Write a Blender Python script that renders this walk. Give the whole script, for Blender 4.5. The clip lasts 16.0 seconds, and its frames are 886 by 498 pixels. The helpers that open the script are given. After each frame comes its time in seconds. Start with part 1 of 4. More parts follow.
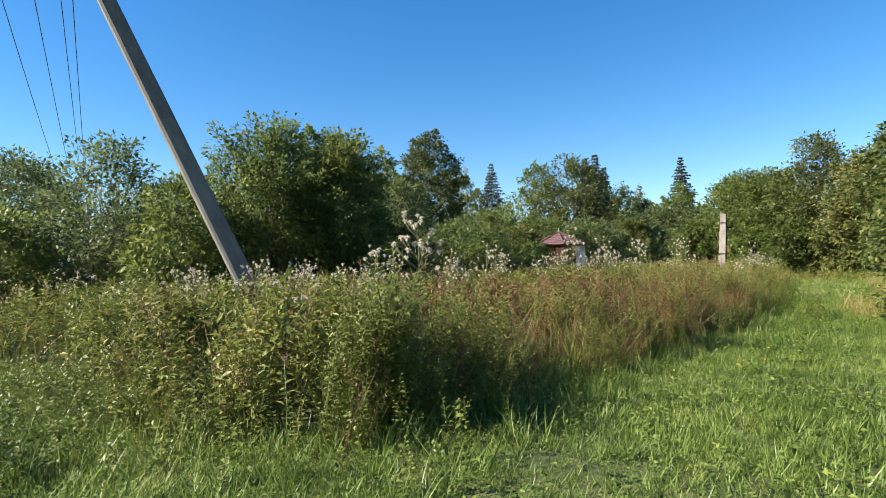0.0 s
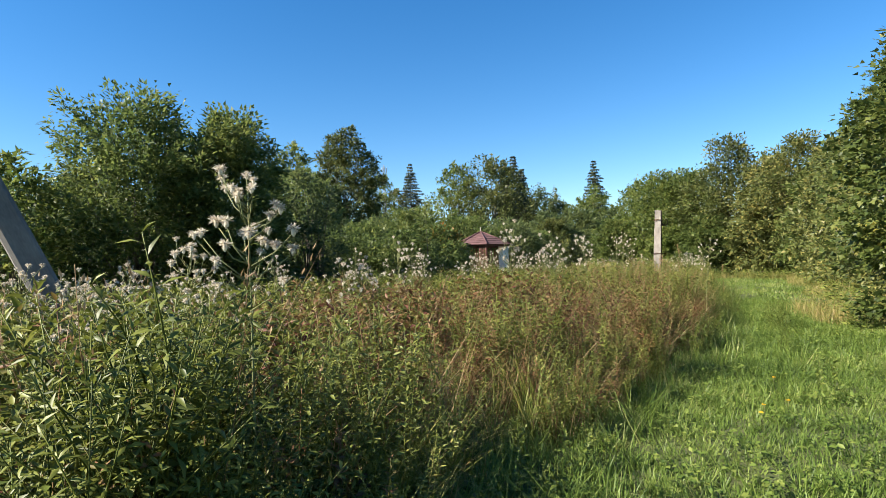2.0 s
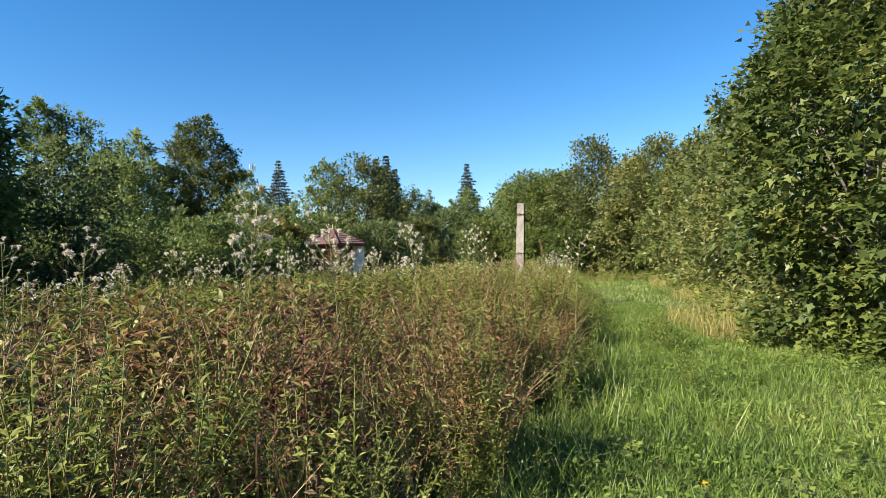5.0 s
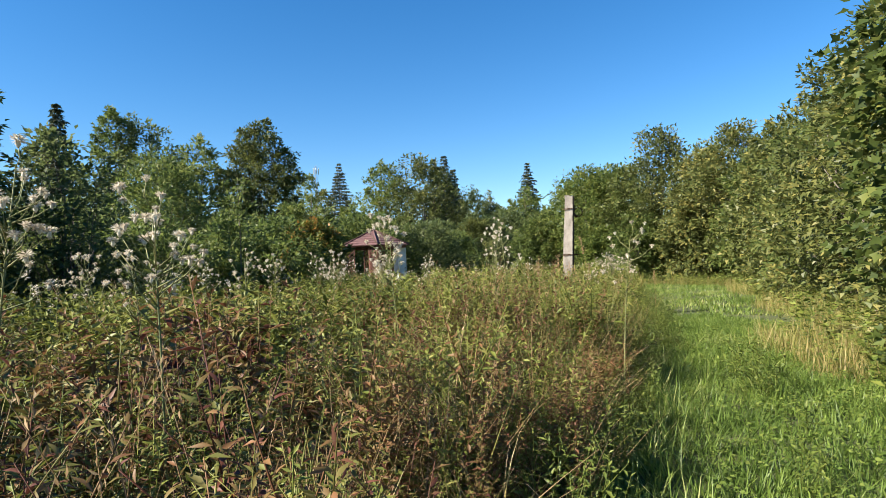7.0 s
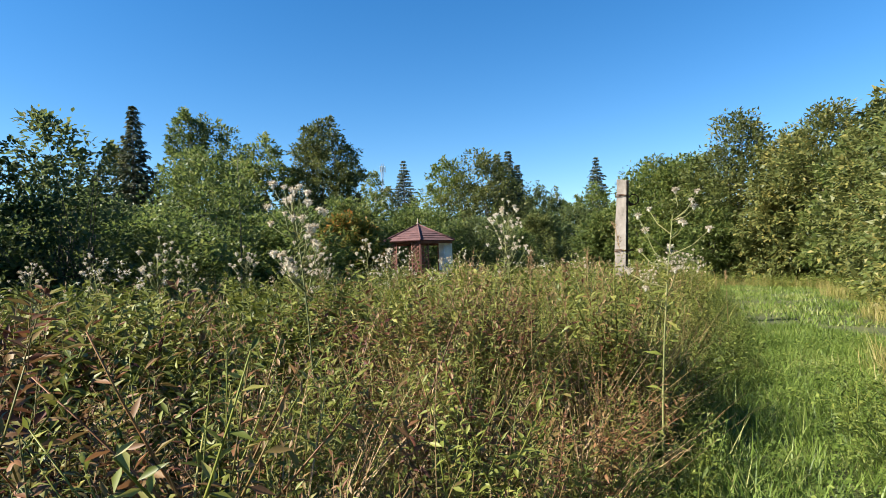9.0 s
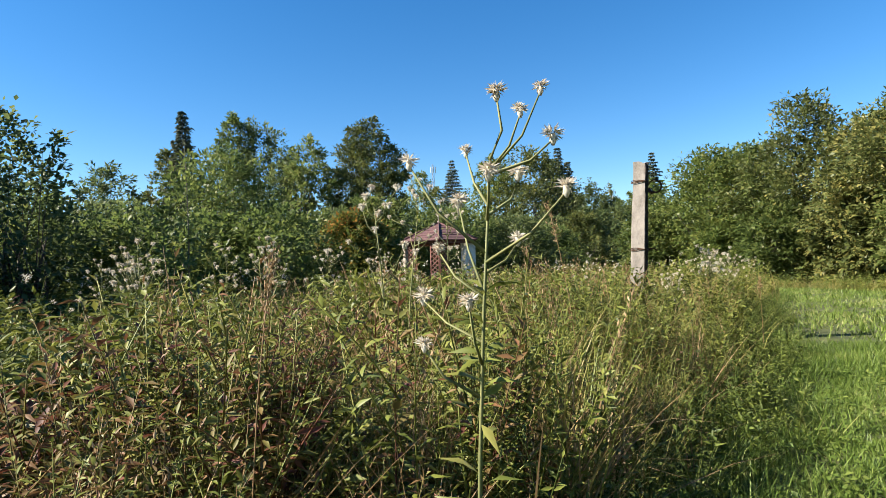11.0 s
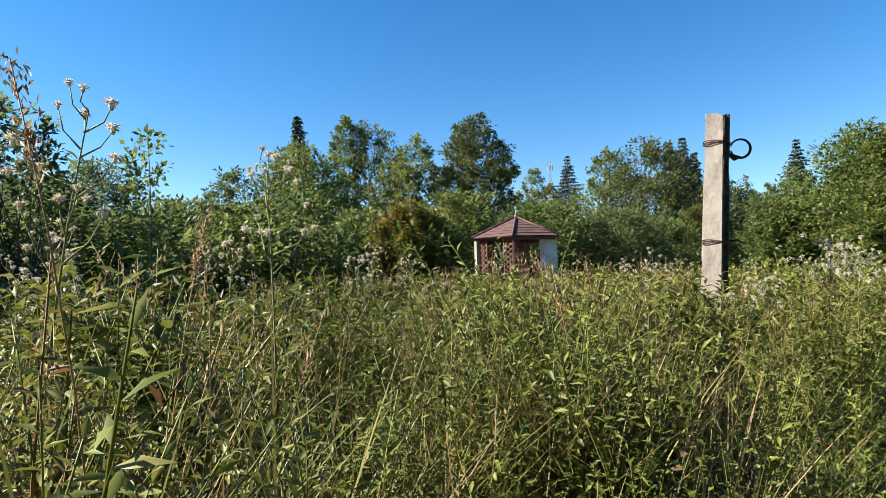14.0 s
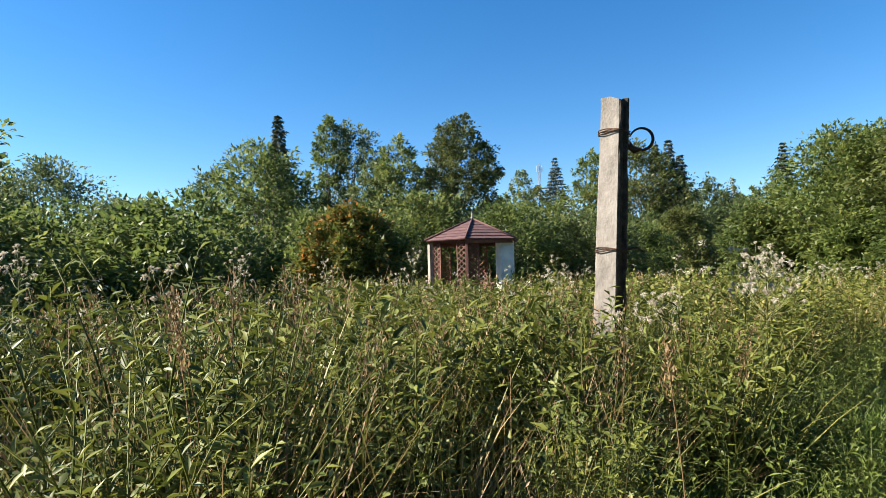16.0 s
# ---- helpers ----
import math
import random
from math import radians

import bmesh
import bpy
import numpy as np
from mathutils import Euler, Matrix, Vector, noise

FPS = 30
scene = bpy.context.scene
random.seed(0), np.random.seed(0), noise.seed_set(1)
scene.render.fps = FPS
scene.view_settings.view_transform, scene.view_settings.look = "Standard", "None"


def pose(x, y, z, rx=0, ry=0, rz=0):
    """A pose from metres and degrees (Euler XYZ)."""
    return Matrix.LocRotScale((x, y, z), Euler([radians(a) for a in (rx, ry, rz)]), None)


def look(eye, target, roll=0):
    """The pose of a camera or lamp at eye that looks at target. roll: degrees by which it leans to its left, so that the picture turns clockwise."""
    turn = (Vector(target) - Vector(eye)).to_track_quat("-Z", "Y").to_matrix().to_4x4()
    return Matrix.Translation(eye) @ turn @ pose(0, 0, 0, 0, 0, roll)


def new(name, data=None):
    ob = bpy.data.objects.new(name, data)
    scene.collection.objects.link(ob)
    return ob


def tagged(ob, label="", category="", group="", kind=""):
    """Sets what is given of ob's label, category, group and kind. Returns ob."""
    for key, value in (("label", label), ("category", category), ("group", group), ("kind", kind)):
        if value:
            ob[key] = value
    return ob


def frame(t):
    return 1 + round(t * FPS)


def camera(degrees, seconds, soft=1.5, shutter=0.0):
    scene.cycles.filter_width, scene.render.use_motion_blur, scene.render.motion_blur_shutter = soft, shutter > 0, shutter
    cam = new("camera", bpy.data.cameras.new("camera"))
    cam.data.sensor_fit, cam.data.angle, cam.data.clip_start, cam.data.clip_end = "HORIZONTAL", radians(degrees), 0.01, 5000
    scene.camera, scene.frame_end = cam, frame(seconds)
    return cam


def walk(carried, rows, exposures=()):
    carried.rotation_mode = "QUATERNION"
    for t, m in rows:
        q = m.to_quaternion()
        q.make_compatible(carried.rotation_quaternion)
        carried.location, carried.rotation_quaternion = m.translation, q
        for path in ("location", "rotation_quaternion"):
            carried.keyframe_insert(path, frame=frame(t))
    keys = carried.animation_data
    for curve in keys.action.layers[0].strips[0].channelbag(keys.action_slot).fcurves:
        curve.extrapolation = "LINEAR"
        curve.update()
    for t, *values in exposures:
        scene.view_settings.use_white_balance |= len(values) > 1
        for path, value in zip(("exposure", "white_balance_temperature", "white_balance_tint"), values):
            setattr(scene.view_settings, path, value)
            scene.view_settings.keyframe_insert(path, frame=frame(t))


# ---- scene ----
cam = camera(74.8, 16.0, 0.85)
PATH = [
    (0, (0.044, 0.061, 1.416), (0.075, 2.259, 1.477), -1.4),
    (0.5, (0.052, 0.760, 1.454), (0.117, 2.958, 1.514), -1.4),
    (1, (0.116, 1.416, 1.539), (0.251, 3.610, 1.601), -1.5),
    (1.5, (0.193, 2.097, 1.536), (0.408, 4.286, 1.594), -1.6),
    (2, (0.371, 2.705, 1.444), (0.706, 4.878, 1.502), -1.8),
    (2.5, (0.661, 3.252, 1.450), (1.141, 5.399, 1.503), -1.9),
    (3, (0.958, 3.798, 1.482), (1.548, 5.918, 1.533), -2.0),
    (3.5, (1.337, 4.462, 1.431), (2.043, 6.544, 1.482), -1.8),
    (4, (1.745, 4.989, 1.371), (2.530, 7.043, 1.423), -1.9),
    (6.5, (3.354, 7.248, 1.401), (4.073, 9.326, 1.461), -2.0),
    (7, (3.812, 7.756, 1.404), (4.367, 9.883, 1.470), -2.0),
    (7.5, (4.145, 8.239, 1.426), (4.613, 10.388, 1.487), -1.9),
    (8, (4.527, 8.660, 1.432), (4.912, 10.825, 1.500), -1.8),
    (8.5, (4.807, 9.012, 1.349), (5.127, 11.188, 1.420), -1.6),
    (9, (5.079, 9.418, 1.361), (5.383, 11.596, 1.426), -1.6),
    (9.5, (5.457, 9.858, 1.357), (5.718, 12.042, 1.427), -1.7),
    (10, (5.885, 10.354, 1.364), (6.101, 12.542, 1.432), -1.8),
    (12.5, (7.446, 12.331, 1.377), (7.338, 14.527, 1.458), -1.6),
    (13, (7.693, 12.803, 1.400), (7.524, 14.995, 1.474), -1.5),
    (13.5, (7.942, 13.176, 1.354), (7.698, 15.360, 1.434), -1.3),
    (14, (8.273, 13.602, 1.327), (7.920, 15.772, 1.411), -1.5),
    (14.5, (8.635, 14.055, 1.350), (8.263, 16.221, 1.432), -1.6),
    (15, (8.990, 14.368, 1.372), (8.616, 16.535, 1.460), -1.5),
    (15.5, (9.315, 14.627, 1.357), (8.931, 16.792, 1.448), -1.4),
    (16, (9.469, 14.850, 1.397), (9.145, 17.025, 1.486), -1.3),
]
walk(cam, [(t, look(eye, target, roll)) for t, eye, target, roll in PATH])

# ---- world, sun and exposure ----
SUN_AZ, SUN_EL = radians(261), radians(35)     # compass-style: from +y clockwise
sun_dir = Vector((math.sin(SUN_AZ) * math.cos(SUN_EL), math.cos(SUN_AZ) * math.cos(SUN_EL), math.sin(SUN_EL)))
world = bpy.data.worlds.new("clear_sky")
scene.world = world
world.use_nodes = True
wn, wl = world.node_tree.nodes, world.node_tree.links
wn.clear()
sky = wn.new("ShaderNodeTexSky")
sky.sky_type, sky.sun_disc = "NISHITA", False
sky.sun_elevation, sky.sun_rotation = SUN_EL, SUN_AZ
sky.altitude, sky.air_density, sky.dust_density, sky.ozone_density = 100, 1.0, 0.05, 3.0
bg, wout = wn.new("ShaderNodeBackground"), wn.new("ShaderNodeOutputWorld")
bg.inputs["Strength"].default_value = 0.060
hue = wn.new("ShaderNodeHueSaturation")
hue.inputs["Hue"].default_value, hue.inputs["Saturation"].default_value = 0.502, 1.33
wl.new(sky.outputs[0], hue.inputs["Color"])
wl.new(hue.outputs[0], bg.inputs["Color"])
wl.new(bg.outputs[0], wout.inputs["Surface"])
sun = new("sun", bpy.data.lights.new("sun", "SUN"))
sun.data.energy, sun.data.angle, sun.data.color = 5.0, radians(0.55), (1.0, 0.92, 0.78)
sun.matrix_world = look(sun_dir * 60, (0, 0, 0))
scene.view_settings.exposure = 1.72

rng = np.random.default_rng(7)


# ---- materials ----
def nodes_of(name):
    m = bpy.data.materials.new(name)
    m.use_nodes = True
    nt = m.node_tree
    nt.nodes.clear()
    return m, nt, nt.nodes.new("ShaderNodeOutputMaterial")


def math_node(nt, op, a, b):
    n = nt.nodes.new("ShaderNodeMath")
    n.operation = op
    for i, v in enumerate((a, b)):
        if isinstance(v, (int, float)):
            n.inputs[i].default_value = v
        else:
            nt.links.new(v, n.inputs[i])
    return n.outputs[0]


def ramp_node(nt, fac, stops):
    r = nt.nodes.new("ShaderNodeValToRGB")
    while len(r.color_ramp.elements) < len(stops):
        r.color_ramp.elements.new(0.5)
    for e, (p, c) in zip(r.color_ramp.elements, stops):
        e.position, e.color = p, (*c, 1)
    nt.links.new(fac, r.inputs[0])
    return r.outputs[0]


def noise_node(nt, scale, detail=3.0, rough=0.55):
    c = nt.nodes.new("ShaderNodeTexCoord")
    n = nt.nodes.new("ShaderNodeTexNoise")
    n.inputs["Scale"].default_value, n.inputs["Detail"].default_value, n.inputs["Roughness"].default_value = scale, detail, rough
    nt.links.new(c.outputs["Object"], n.inputs["Vector"])
    return n.outputs["Fac"]


def leaf_mat(name, stops, patch=0.5, through_light=0.35, rough=0.45, spread=0.75, tone=0.83):
    """Thin leaves: colour by leaf and by patch, some light shines through."""
    m, nt, out = nodes_of(name)
    geo = nt.nodes.new("ShaderNodeNewGeometry")
    info = nt.nodes.new("ShaderNodeObjectInfo")
    isl = math_node(nt, "MULTIPLY", geo.outputs["Random Per Island"], spread)
    patchy = math_node(nt, "MULTIPLY", math_node(nt, "SUBTRACT", noise_node(nt, patch, 4), 0.5), 1.5)
    per = math_node(nt, "MULTIPLY", math_node(nt, "SUBTRACT", info.outputs["Random"], 0.5), 0.25)
    f = math_node(nt, "ADD", math_node(nt, "ADD", isl, patchy), math_node(nt, "ADD", per, (1 - spread) * 0.5))
    tint = 1.1 if tone < 0.9 else 0.98
    col = ramp_node(nt, f, [(s, (c[0] * tint * tone * 0.9, c[1] * tone * 0.9, c[2] * tone * 0.95)) for s, c in stops])
    p = nt.nodes.new("ShaderNodeBsdfPrincipled")
    p.inputs["Roughness"].default_value = rough + 0.05
    p.inputs["Specular IOR Level"].default_value = 0.3
    nt.links.new(col, p.inputs["Base Color"])
    tr = nt.nodes.new("ShaderNodeBsdfTranslucent")
    nt.links.new(col, tr.inputs["Color"])
    mix = nt.nodes.new("ShaderNodeMixShader")
    mix.inputs[0].default_value = through_light
    nt.links.new(p.outputs[0], mix.inputs[1])
    nt.links.new(tr.outputs[0], mix.inputs[2])
    nt.links.new(mix.outputs[0], out.inputs[0])
    return m


def solid_mat(name, stops, scale=6.0, fine=60.0, rough=0.85, bump=0.4, depth=0.01, metal=0.0, stretch=None):
    """Stone, wood, metal: two scales of stain and grain with relief."""
    m, nt, out = nodes_of(name)
    c = nt.nodes.new("ShaderNodeTexCoord")
    mp = nt.nodes.new("ShaderNodeMapping")
    mp.inputs["Scale"].default_value = stretch or (1, 1, 1)
    nt.links.new(c.outputs["Object"], mp.inputs["Vector"])
    ns = []
    for s, d in ((scale, 5.0), (fine, 4.0)):
        n = nt.nodes.new("ShaderNodeTexNoise")
        n.inputs["Scale"].default_value, n.inputs["Detail"].default_value = s, d
        nt.links.new(mp.outputs[0], n.inputs["Vector"])
        ns.append(n.outputs["Fac"])
    info = nt.nodes.new("ShaderNodeObjectInfo")
    f = math_node(nt, "ADD", math_node(nt, "MULTIPLY", ns[0], 0.7), math_node(nt, "MULTIPLY", ns[1], 0.3))
    f = math_node(nt, "ADD", f, math_node(nt, "MULTIPLY", math_node(nt, "SUBTRACT", info.outputs["Random"], 0.5), 0.12))
    p = nt.nodes.new("ShaderNodeBsdfPrincipled")
    p.inputs["Roughness"].default_value, p.inputs["Metallic"].default_value = rough, metal
    nt.links.new(ramp_node(nt, f, stops), p.inputs["Base Color"])
    b = nt.nodes.new("ShaderNodeBump")
    b.inputs["Strength"].default_value, b.inputs["Distance"].default_value = bump, depth
    nt.links.new(f, b.inputs["Height"])
    nt.links.new(b.outputs[0], p.inputs["Normal"])
    nt.links.new(p.outputs[0], out.inputs[0])
    return m


M_SOIL = solid_mat("soil_and_thatch", [(0.3, (0.022, 0.028, 0.008)), (0.5, (0.05, 0.062, 0.014)), (0.68, (0.085, 0.09, 0.025))], 1.5, 45, 0.95, 1.0, 0.05)
M_TURF = leaf_mat("turf_blades", [(0.05, (0.07, 0.115, 0.02)), (0.4, (0.135, 0.20, 0.033)), (0.75, (0.21, 0.275, 0.055)), (0.97, (0.34, 0.34, 0.12))], 0.6, 0.4, 0.4, tone=1.02)
M_CLOVER = leaf_mat("clover_leaves", [(0.1, (0.075, 0.12, 0.02)), (0.6, (0.13, 0.185, 0.03)), (0.95, (0.21, 0.25, 0.05))], 0.8, 0.4, 0.5, tone=1.02)
M_GRASS = leaf_mat("tall_grass_blades", [(0.1, (0.102, 0.15, 0.0264)), (0.5, (0.192, 0.231, 0.048)), (0.8, (0.3, 0.275, 0.084)), (0.97, (0.38, 0.32, 0.13))], 0.35, 0.28, 0.45, tone=0.89)
M_STRAW = leaf_mat("dry_straw", [(0.1, (0.18, 0.126, 0.054)), (0.5, (0.348, 0.252, 0.12)), (0.9, (0.54, 0.42, 0.228))], 0.5, 0.3, 0.5)
M_HERB = leaf_mat("green_herb_leaves", [(0.1, (0.0708, 0.102, 0.0192)), (0.45, (0.153, 0.192, 0.0312)), (0.75, (0.21, 0.25, 0.05)), (0.95, (0.28, 0.28, 0.075))], 0.5, 0.28, 0.45, tone=0.89)
M_LUSH = leaf_mat("lush_weed_leaves", [(0.1, (0.06, 0.095, 0.015)), (0.5, (0.12, 0.17, 0.028)), (0.9, (0.20, 0.25, 0.05))], 0.6, 0.28, 0.45, tone=0.89)
M_RUST = leaf_mat("autumn_willowherb_leaves", [(0.08, (0.075, 0.026, 0.022)), (0.28, (0.16, 0.065, 0.036)), (0.5, (0.20, 0.135, 0.05)), (0.75, (0.155, 0.185, 0.04)), (0.97, (0.24, 0.13, 0.055))], 0.9, 0.28, 0.5)
M_DEAD = leaf_mat("withered_brown_leaves", [(0.1, (0.0562, 0.035, 0.0216)), (0.5, (0.125, 0.0813, 0.0456)), (0.9, (0.237, 0.163, 0.096))], 0.8, 0.2, 0.7)
M_FLUFF = leaf_mat("seed_fluff", [(0.1, (0.46, 0.38, 0.27)), (0.5, (0.66, 0.57, 0.43)), (0.9, (0.78, 0.72, 0.58))], 2.0, 0.4, 0.9, tone=1.0)
M_YELLOW = leaf_mat("yellow_petals", [(0.2, (0.75, 0.50, 0.02)), (0.8, (0.85, 0.62, 0.03))], 3, 0.3, 0.5)
M_PURPLE = leaf_mat("purple_petals", [(0.2, (0.25, 0.07, 0.30)), (0.8, (0.38, 0.14, 0.42))], 3, 0.3, 0.5)
M_LEAF_DARK = leaf_mat("dark_tree_leaves", [(0.1, (0.0649, 0.09, 0.0322)), (0.5, (0.112, 0.144, 0.0483)), (0.9, (0.177, 0.198, 0.0667))], 0.5, 0.55, 0.4, tone=0.98)
M_LEAF_MID = leaf_mat("green_tree_leaves", [(0.1, (0.072, 0.104, 0.0276)), (0.5, (0.132, 0.171, 0.0414)), (0.88, (0.216, 0.232, 0.0633))], 0.5, 0.52, 0.42, tone=1.02)
M_LEAF_LIGHT = leaf_mat("light_green_leaves", [(0.1, (0.065, 0.095, 0.02)), (0.5, (0.12, 0.15, 0.032)), (0.9, (0.19, 0.20, 0.05))], 0.5, 0.45, 0.42, tone=1.2)
M_LEAF_OLIVE = leaf_mat("olive_autumn_leaves", [(0.08, (0.0672, 0.0805, 0.022)), (0.45, (0.118, 0.14, 0.0374)), (0.75, (0.174, 0.177, 0.0495)), (0.95, (0.28, 0.244, 0.066))], 0.6, 0.4, 0.42, tone=0.98)
M_LEAF_MAPLE = leaf_mat("maple_hedge_leaves", [(0.08, (0.055, 0.0782, 0.0198)), (0.45, (0.105, 0.138, 0.0308)), (0.8, (0.182, 0.196, 0.0462)), (0.97, (0.396, 0.333, 0.066))], 0.9, 0.45, 0.38, tone=0.98)
M_LEAF_ORANGE = leaf_mat("orange_autumn_leaves", [(0.1, (0.055, 0.08, 0.018)), (0.5, (0.12, 0.145, 0.028)), (0.78, (0.21, 0.17, 0.035)), (0.97, (0.36, 0.15, 0.035))], 0.7, 0.4, 0.45, tone=1.12)
M_NEEDLE = leaf_mat("spruce_needles", [(0.1, (0.035, 0.05, 0.026)), (0.5, (0.065, 0.08, 0.04)), (0.9, (0.11, 0.11, 0.058))], 0.3, 0.2, 0.55, tone=1.0)
M_BARK = solid_mat("grey_brown_bark", [(0.3, (0.05, 0.04, 0.03)), (0.55, (0.12, 0.10, 0.08)), (0.75, (0.20, 0.18, 0.15))], 3, 30, 0.9, 0.7, 0.02, 0, (1, 1, 0.3))
M_BIRCH = solid_mat("pale_birch_bark", [(0.3, (0.10, 0.09, 0.08)), (0.45, (0.42, 0.39, 0.35)), (0.75, (0.60, 0.57, 0.52))], 3, 20, 0.8, 0.4, 0.01)
M_STEM = solid_mat("green_stems", [(0.3, (0.08, 0.10, 0.03)), (0.7, (0.20, 0.19, 0.07))], 8, 60, 0.7, 0.1)


# ---- mesh helpers ----
def soup(name, verts, tris, material, smooth=False):
    """One mesh from arrays of corners and triangles."""
    verts, tris = np.asarray(verts, np.float32), np.asarray(tris, np.int32)
    me = bpy.data.meshes.new(name)
    me.vertices.add(len(verts))
    me.vertices.foreach_set("co", verts.ravel())
    me.loops.add(tris.size)
    me.loops.foreach_set("vertex_index", tris.ravel())
    me.polygons.add(len(tris))
    me.polygons.foreach_set("loop_start", np.arange(0, tris.size, 3, dtype=np.int32))
    if smooth:
        me.polygons.foreach_set("use_smooth", np.ones(len(tris), bool))
    me.update(calc_edges=True)
    me.materials.append(material)
    return me


def join(parts):
    vs, fs, n = [], [], 0
    for v, f in parts:
        vs.append(v)
        fs.append(np.asarray(f) + n)
        n += len(v)
    return np.concatenate(vs), np.concatenate(fs)


def scatter(template, place, turn, size):
    """Many copies of a template (corners, triangles), turned, sized and placed, as one pair of arrays."""
    tv, tf = np.asarray(template[0]), np.asarray(template[1])
    n = len(place)
    size = np.asarray(size)
    size = size[:, None] if size.ndim == 1 else size
    v = np.einsum("nij,nvj->nvi", turn, tv[None] * size[:, None, :]) + place[:, None, :]
    f = tf[None] + (np.arange(n) * len(tv))[:, None, None]
    return v.reshape(-1, 3), f.reshape(-1, 3)


def spins(n, lean=0.0):
    """Random turns about z with a small random lean."""
    a, b, c = rng.uniform(0, 2 * np.pi, n), rng.normal(0, lean + 1e-9, n), rng.normal(0, lean + 1e-9, n)
    ca, sa = np.cos(a), np.sin(a)
    r = np.zeros((n, 3, 3))
    r[:, 0, 0], r[:, 0, 1], r[:, 1, 0], r[:, 1, 1], r[:, 2, 2] = ca, -sa, sa, ca, 1
    t = np.zeros((n, 3, 3))
    t[:, 0, 0] = t[:, 1, 1] = t[:, 2, 2] = 1
    t[:, 0, 2], t[:, 1, 2] = np.sin(b), np.sin(c)
    return t @ r


def frames_of(axis, normal):
    """Turns that lay a leaf's length (y) along axis and its face (z) near normal."""
    y = axis / (np.linalg.norm(axis, axis=1, keepdims=True) + 1e-9)
    x = np.cross(y, normal)
    x /= np.linalg.norm(x, axis=1, keepdims=True) + 1e-9
    z = np.cross(x, y)
    return np.stack((x, y, z), axis=2)


LEAF = (np.array([(0, 0, 0), (-0.3, 0.45, 0.09), (0, 1, -0.05), (0.3, 0.45, 0.09)]), np.array([(0, 2, 1), (0, 3, 2)]))
CHIP = (np.array([(-0.12, 0, 0), (0.36, 0.38, 0.05), (-0.1, 1, -0.05)]), np.array([(0, 1, 2)]))
LANCE = (np.array([(0, 0, 0), (-0.11, 0.4, 0.05), (0, 0.55, 0.08), (0.11, 0.4, 0.05), (0, 1, -0.16)]),
         np.array([(0, 2, 1), (0, 3, 2), (1, 2, 4), (2, 3, 4)]))
LOBED = (np.array([(0, 0, 0), (-0.48, 0.35, 0.08), (-0.2, 0.5, 0.0), (0, 1, -0.08), (0.2, 0.5, 0.0), (0.48, 0.35, 0.08)]),
         np.array([(0, 2, 1), (0, 4, 2), (2, 4, 3), (0, 5, 4)]))


def tube(points, radii, sides=6):
    """A tapered tube along points."""
    points, radii = np.asarray(points, float), np.asarray(radii, float)
    n = len(points)
    d = np.gradient(points, axis=0)
    d /= np.linalg.norm(d, axis=1, keepdims=True) + 1e-9
    ref = np.where(np.abs(d[:, 2:3]) > 0.9, np.array([[1.0, 0, 0]]), np.array([[0, 0, 1.0]]))
    u = np.cross(d, ref)
    u /= np.linalg.norm(u, axis=1, keepdims=True) + 1e-9
    w = np.cross(d, u)
    a = np.linspace(0, 2 * np.pi, sides, endpoint=False)
    v = (points[:, None] + radii[:, None, None] * (np.cos(a)[None, :, None] * u[:, None] + np.sin(a)[None, :, None] * w[:, None])).reshape(-1, 3)
    f = []
    for i in range(n - 1):
        for j in range(sides):
            p, q = i * sides + j, i * sides + (j + 1) % sides
            f += [(p, q, q + sides), (p, q + sides, p + sides)]
    e = (n - 1) * sides
    f += [(e, e + j, e + j + 1) for j in range(1, sides - 1)]
    f += [(0, j + 1, j) for j in range(1, sides - 1)]
    return v, np.array(f)


def part(name, data, material, parent, label=""):
    """Links a mesh, a pair of arrays or a bmesh as one object under its thing."""
    if isinstance(data, tuple):
        data = soup(name, data[0], data[1], material)
    elif isinstance(data, bmesh.types.BMesh):
        bm, data = data, bpy.data.meshes.new(name)
        bm.to_mesh(data)
        bm.free()
        data.materials.append(material)
    ob = new(name, data)
    ob.parent = parent
    return tagged(ob, label)


def thing(name, x, y, z=0.0, turn=0.0, label="", category="", group=""):
    ob = new(name)
    ob.matrix_world = pose(x, y, z, 0, 0, turn)
    ob.empty_display_size = 0.2
    return tagged(ob, label, category, group)


# ---- the plan ----
EDGE = np.array([(-14, 9.2), (-5.4, 8.2), (-3.3, 6.2), (-2.2, 4.9), (-0.7, 4.6), (0.1, 5.1), (0.8, 6.2), (2.0, 7.5), (3.3, 8.4), (4.2, 9.15), (6.25, 11.2), (8.05, 13.5), (8.6, 15.2), (9.8, 17.5), (12.2, 21.4), (15.1, 25.3), (18.6, 30.0), (20.1, 34.0), (22, 60)])
FAR_SIDE = np.array([(8.4, 4.0), (8.9, 9.5), (9.6, 12.3), (11.6, 15.2), (14.2, 17.4), (22.2, 28.0), (24.2, 32.0), (23.0, 36.0), (21.0, 39.0)])
WALKED = np.array([e[:2] for _, e, _, _ in PATH])


def noise2(x, y, s, seed=0.0):
    return np.array([noise.noise(Vector((a * s, b * s, seed))) for a, b in zip(x, y)])


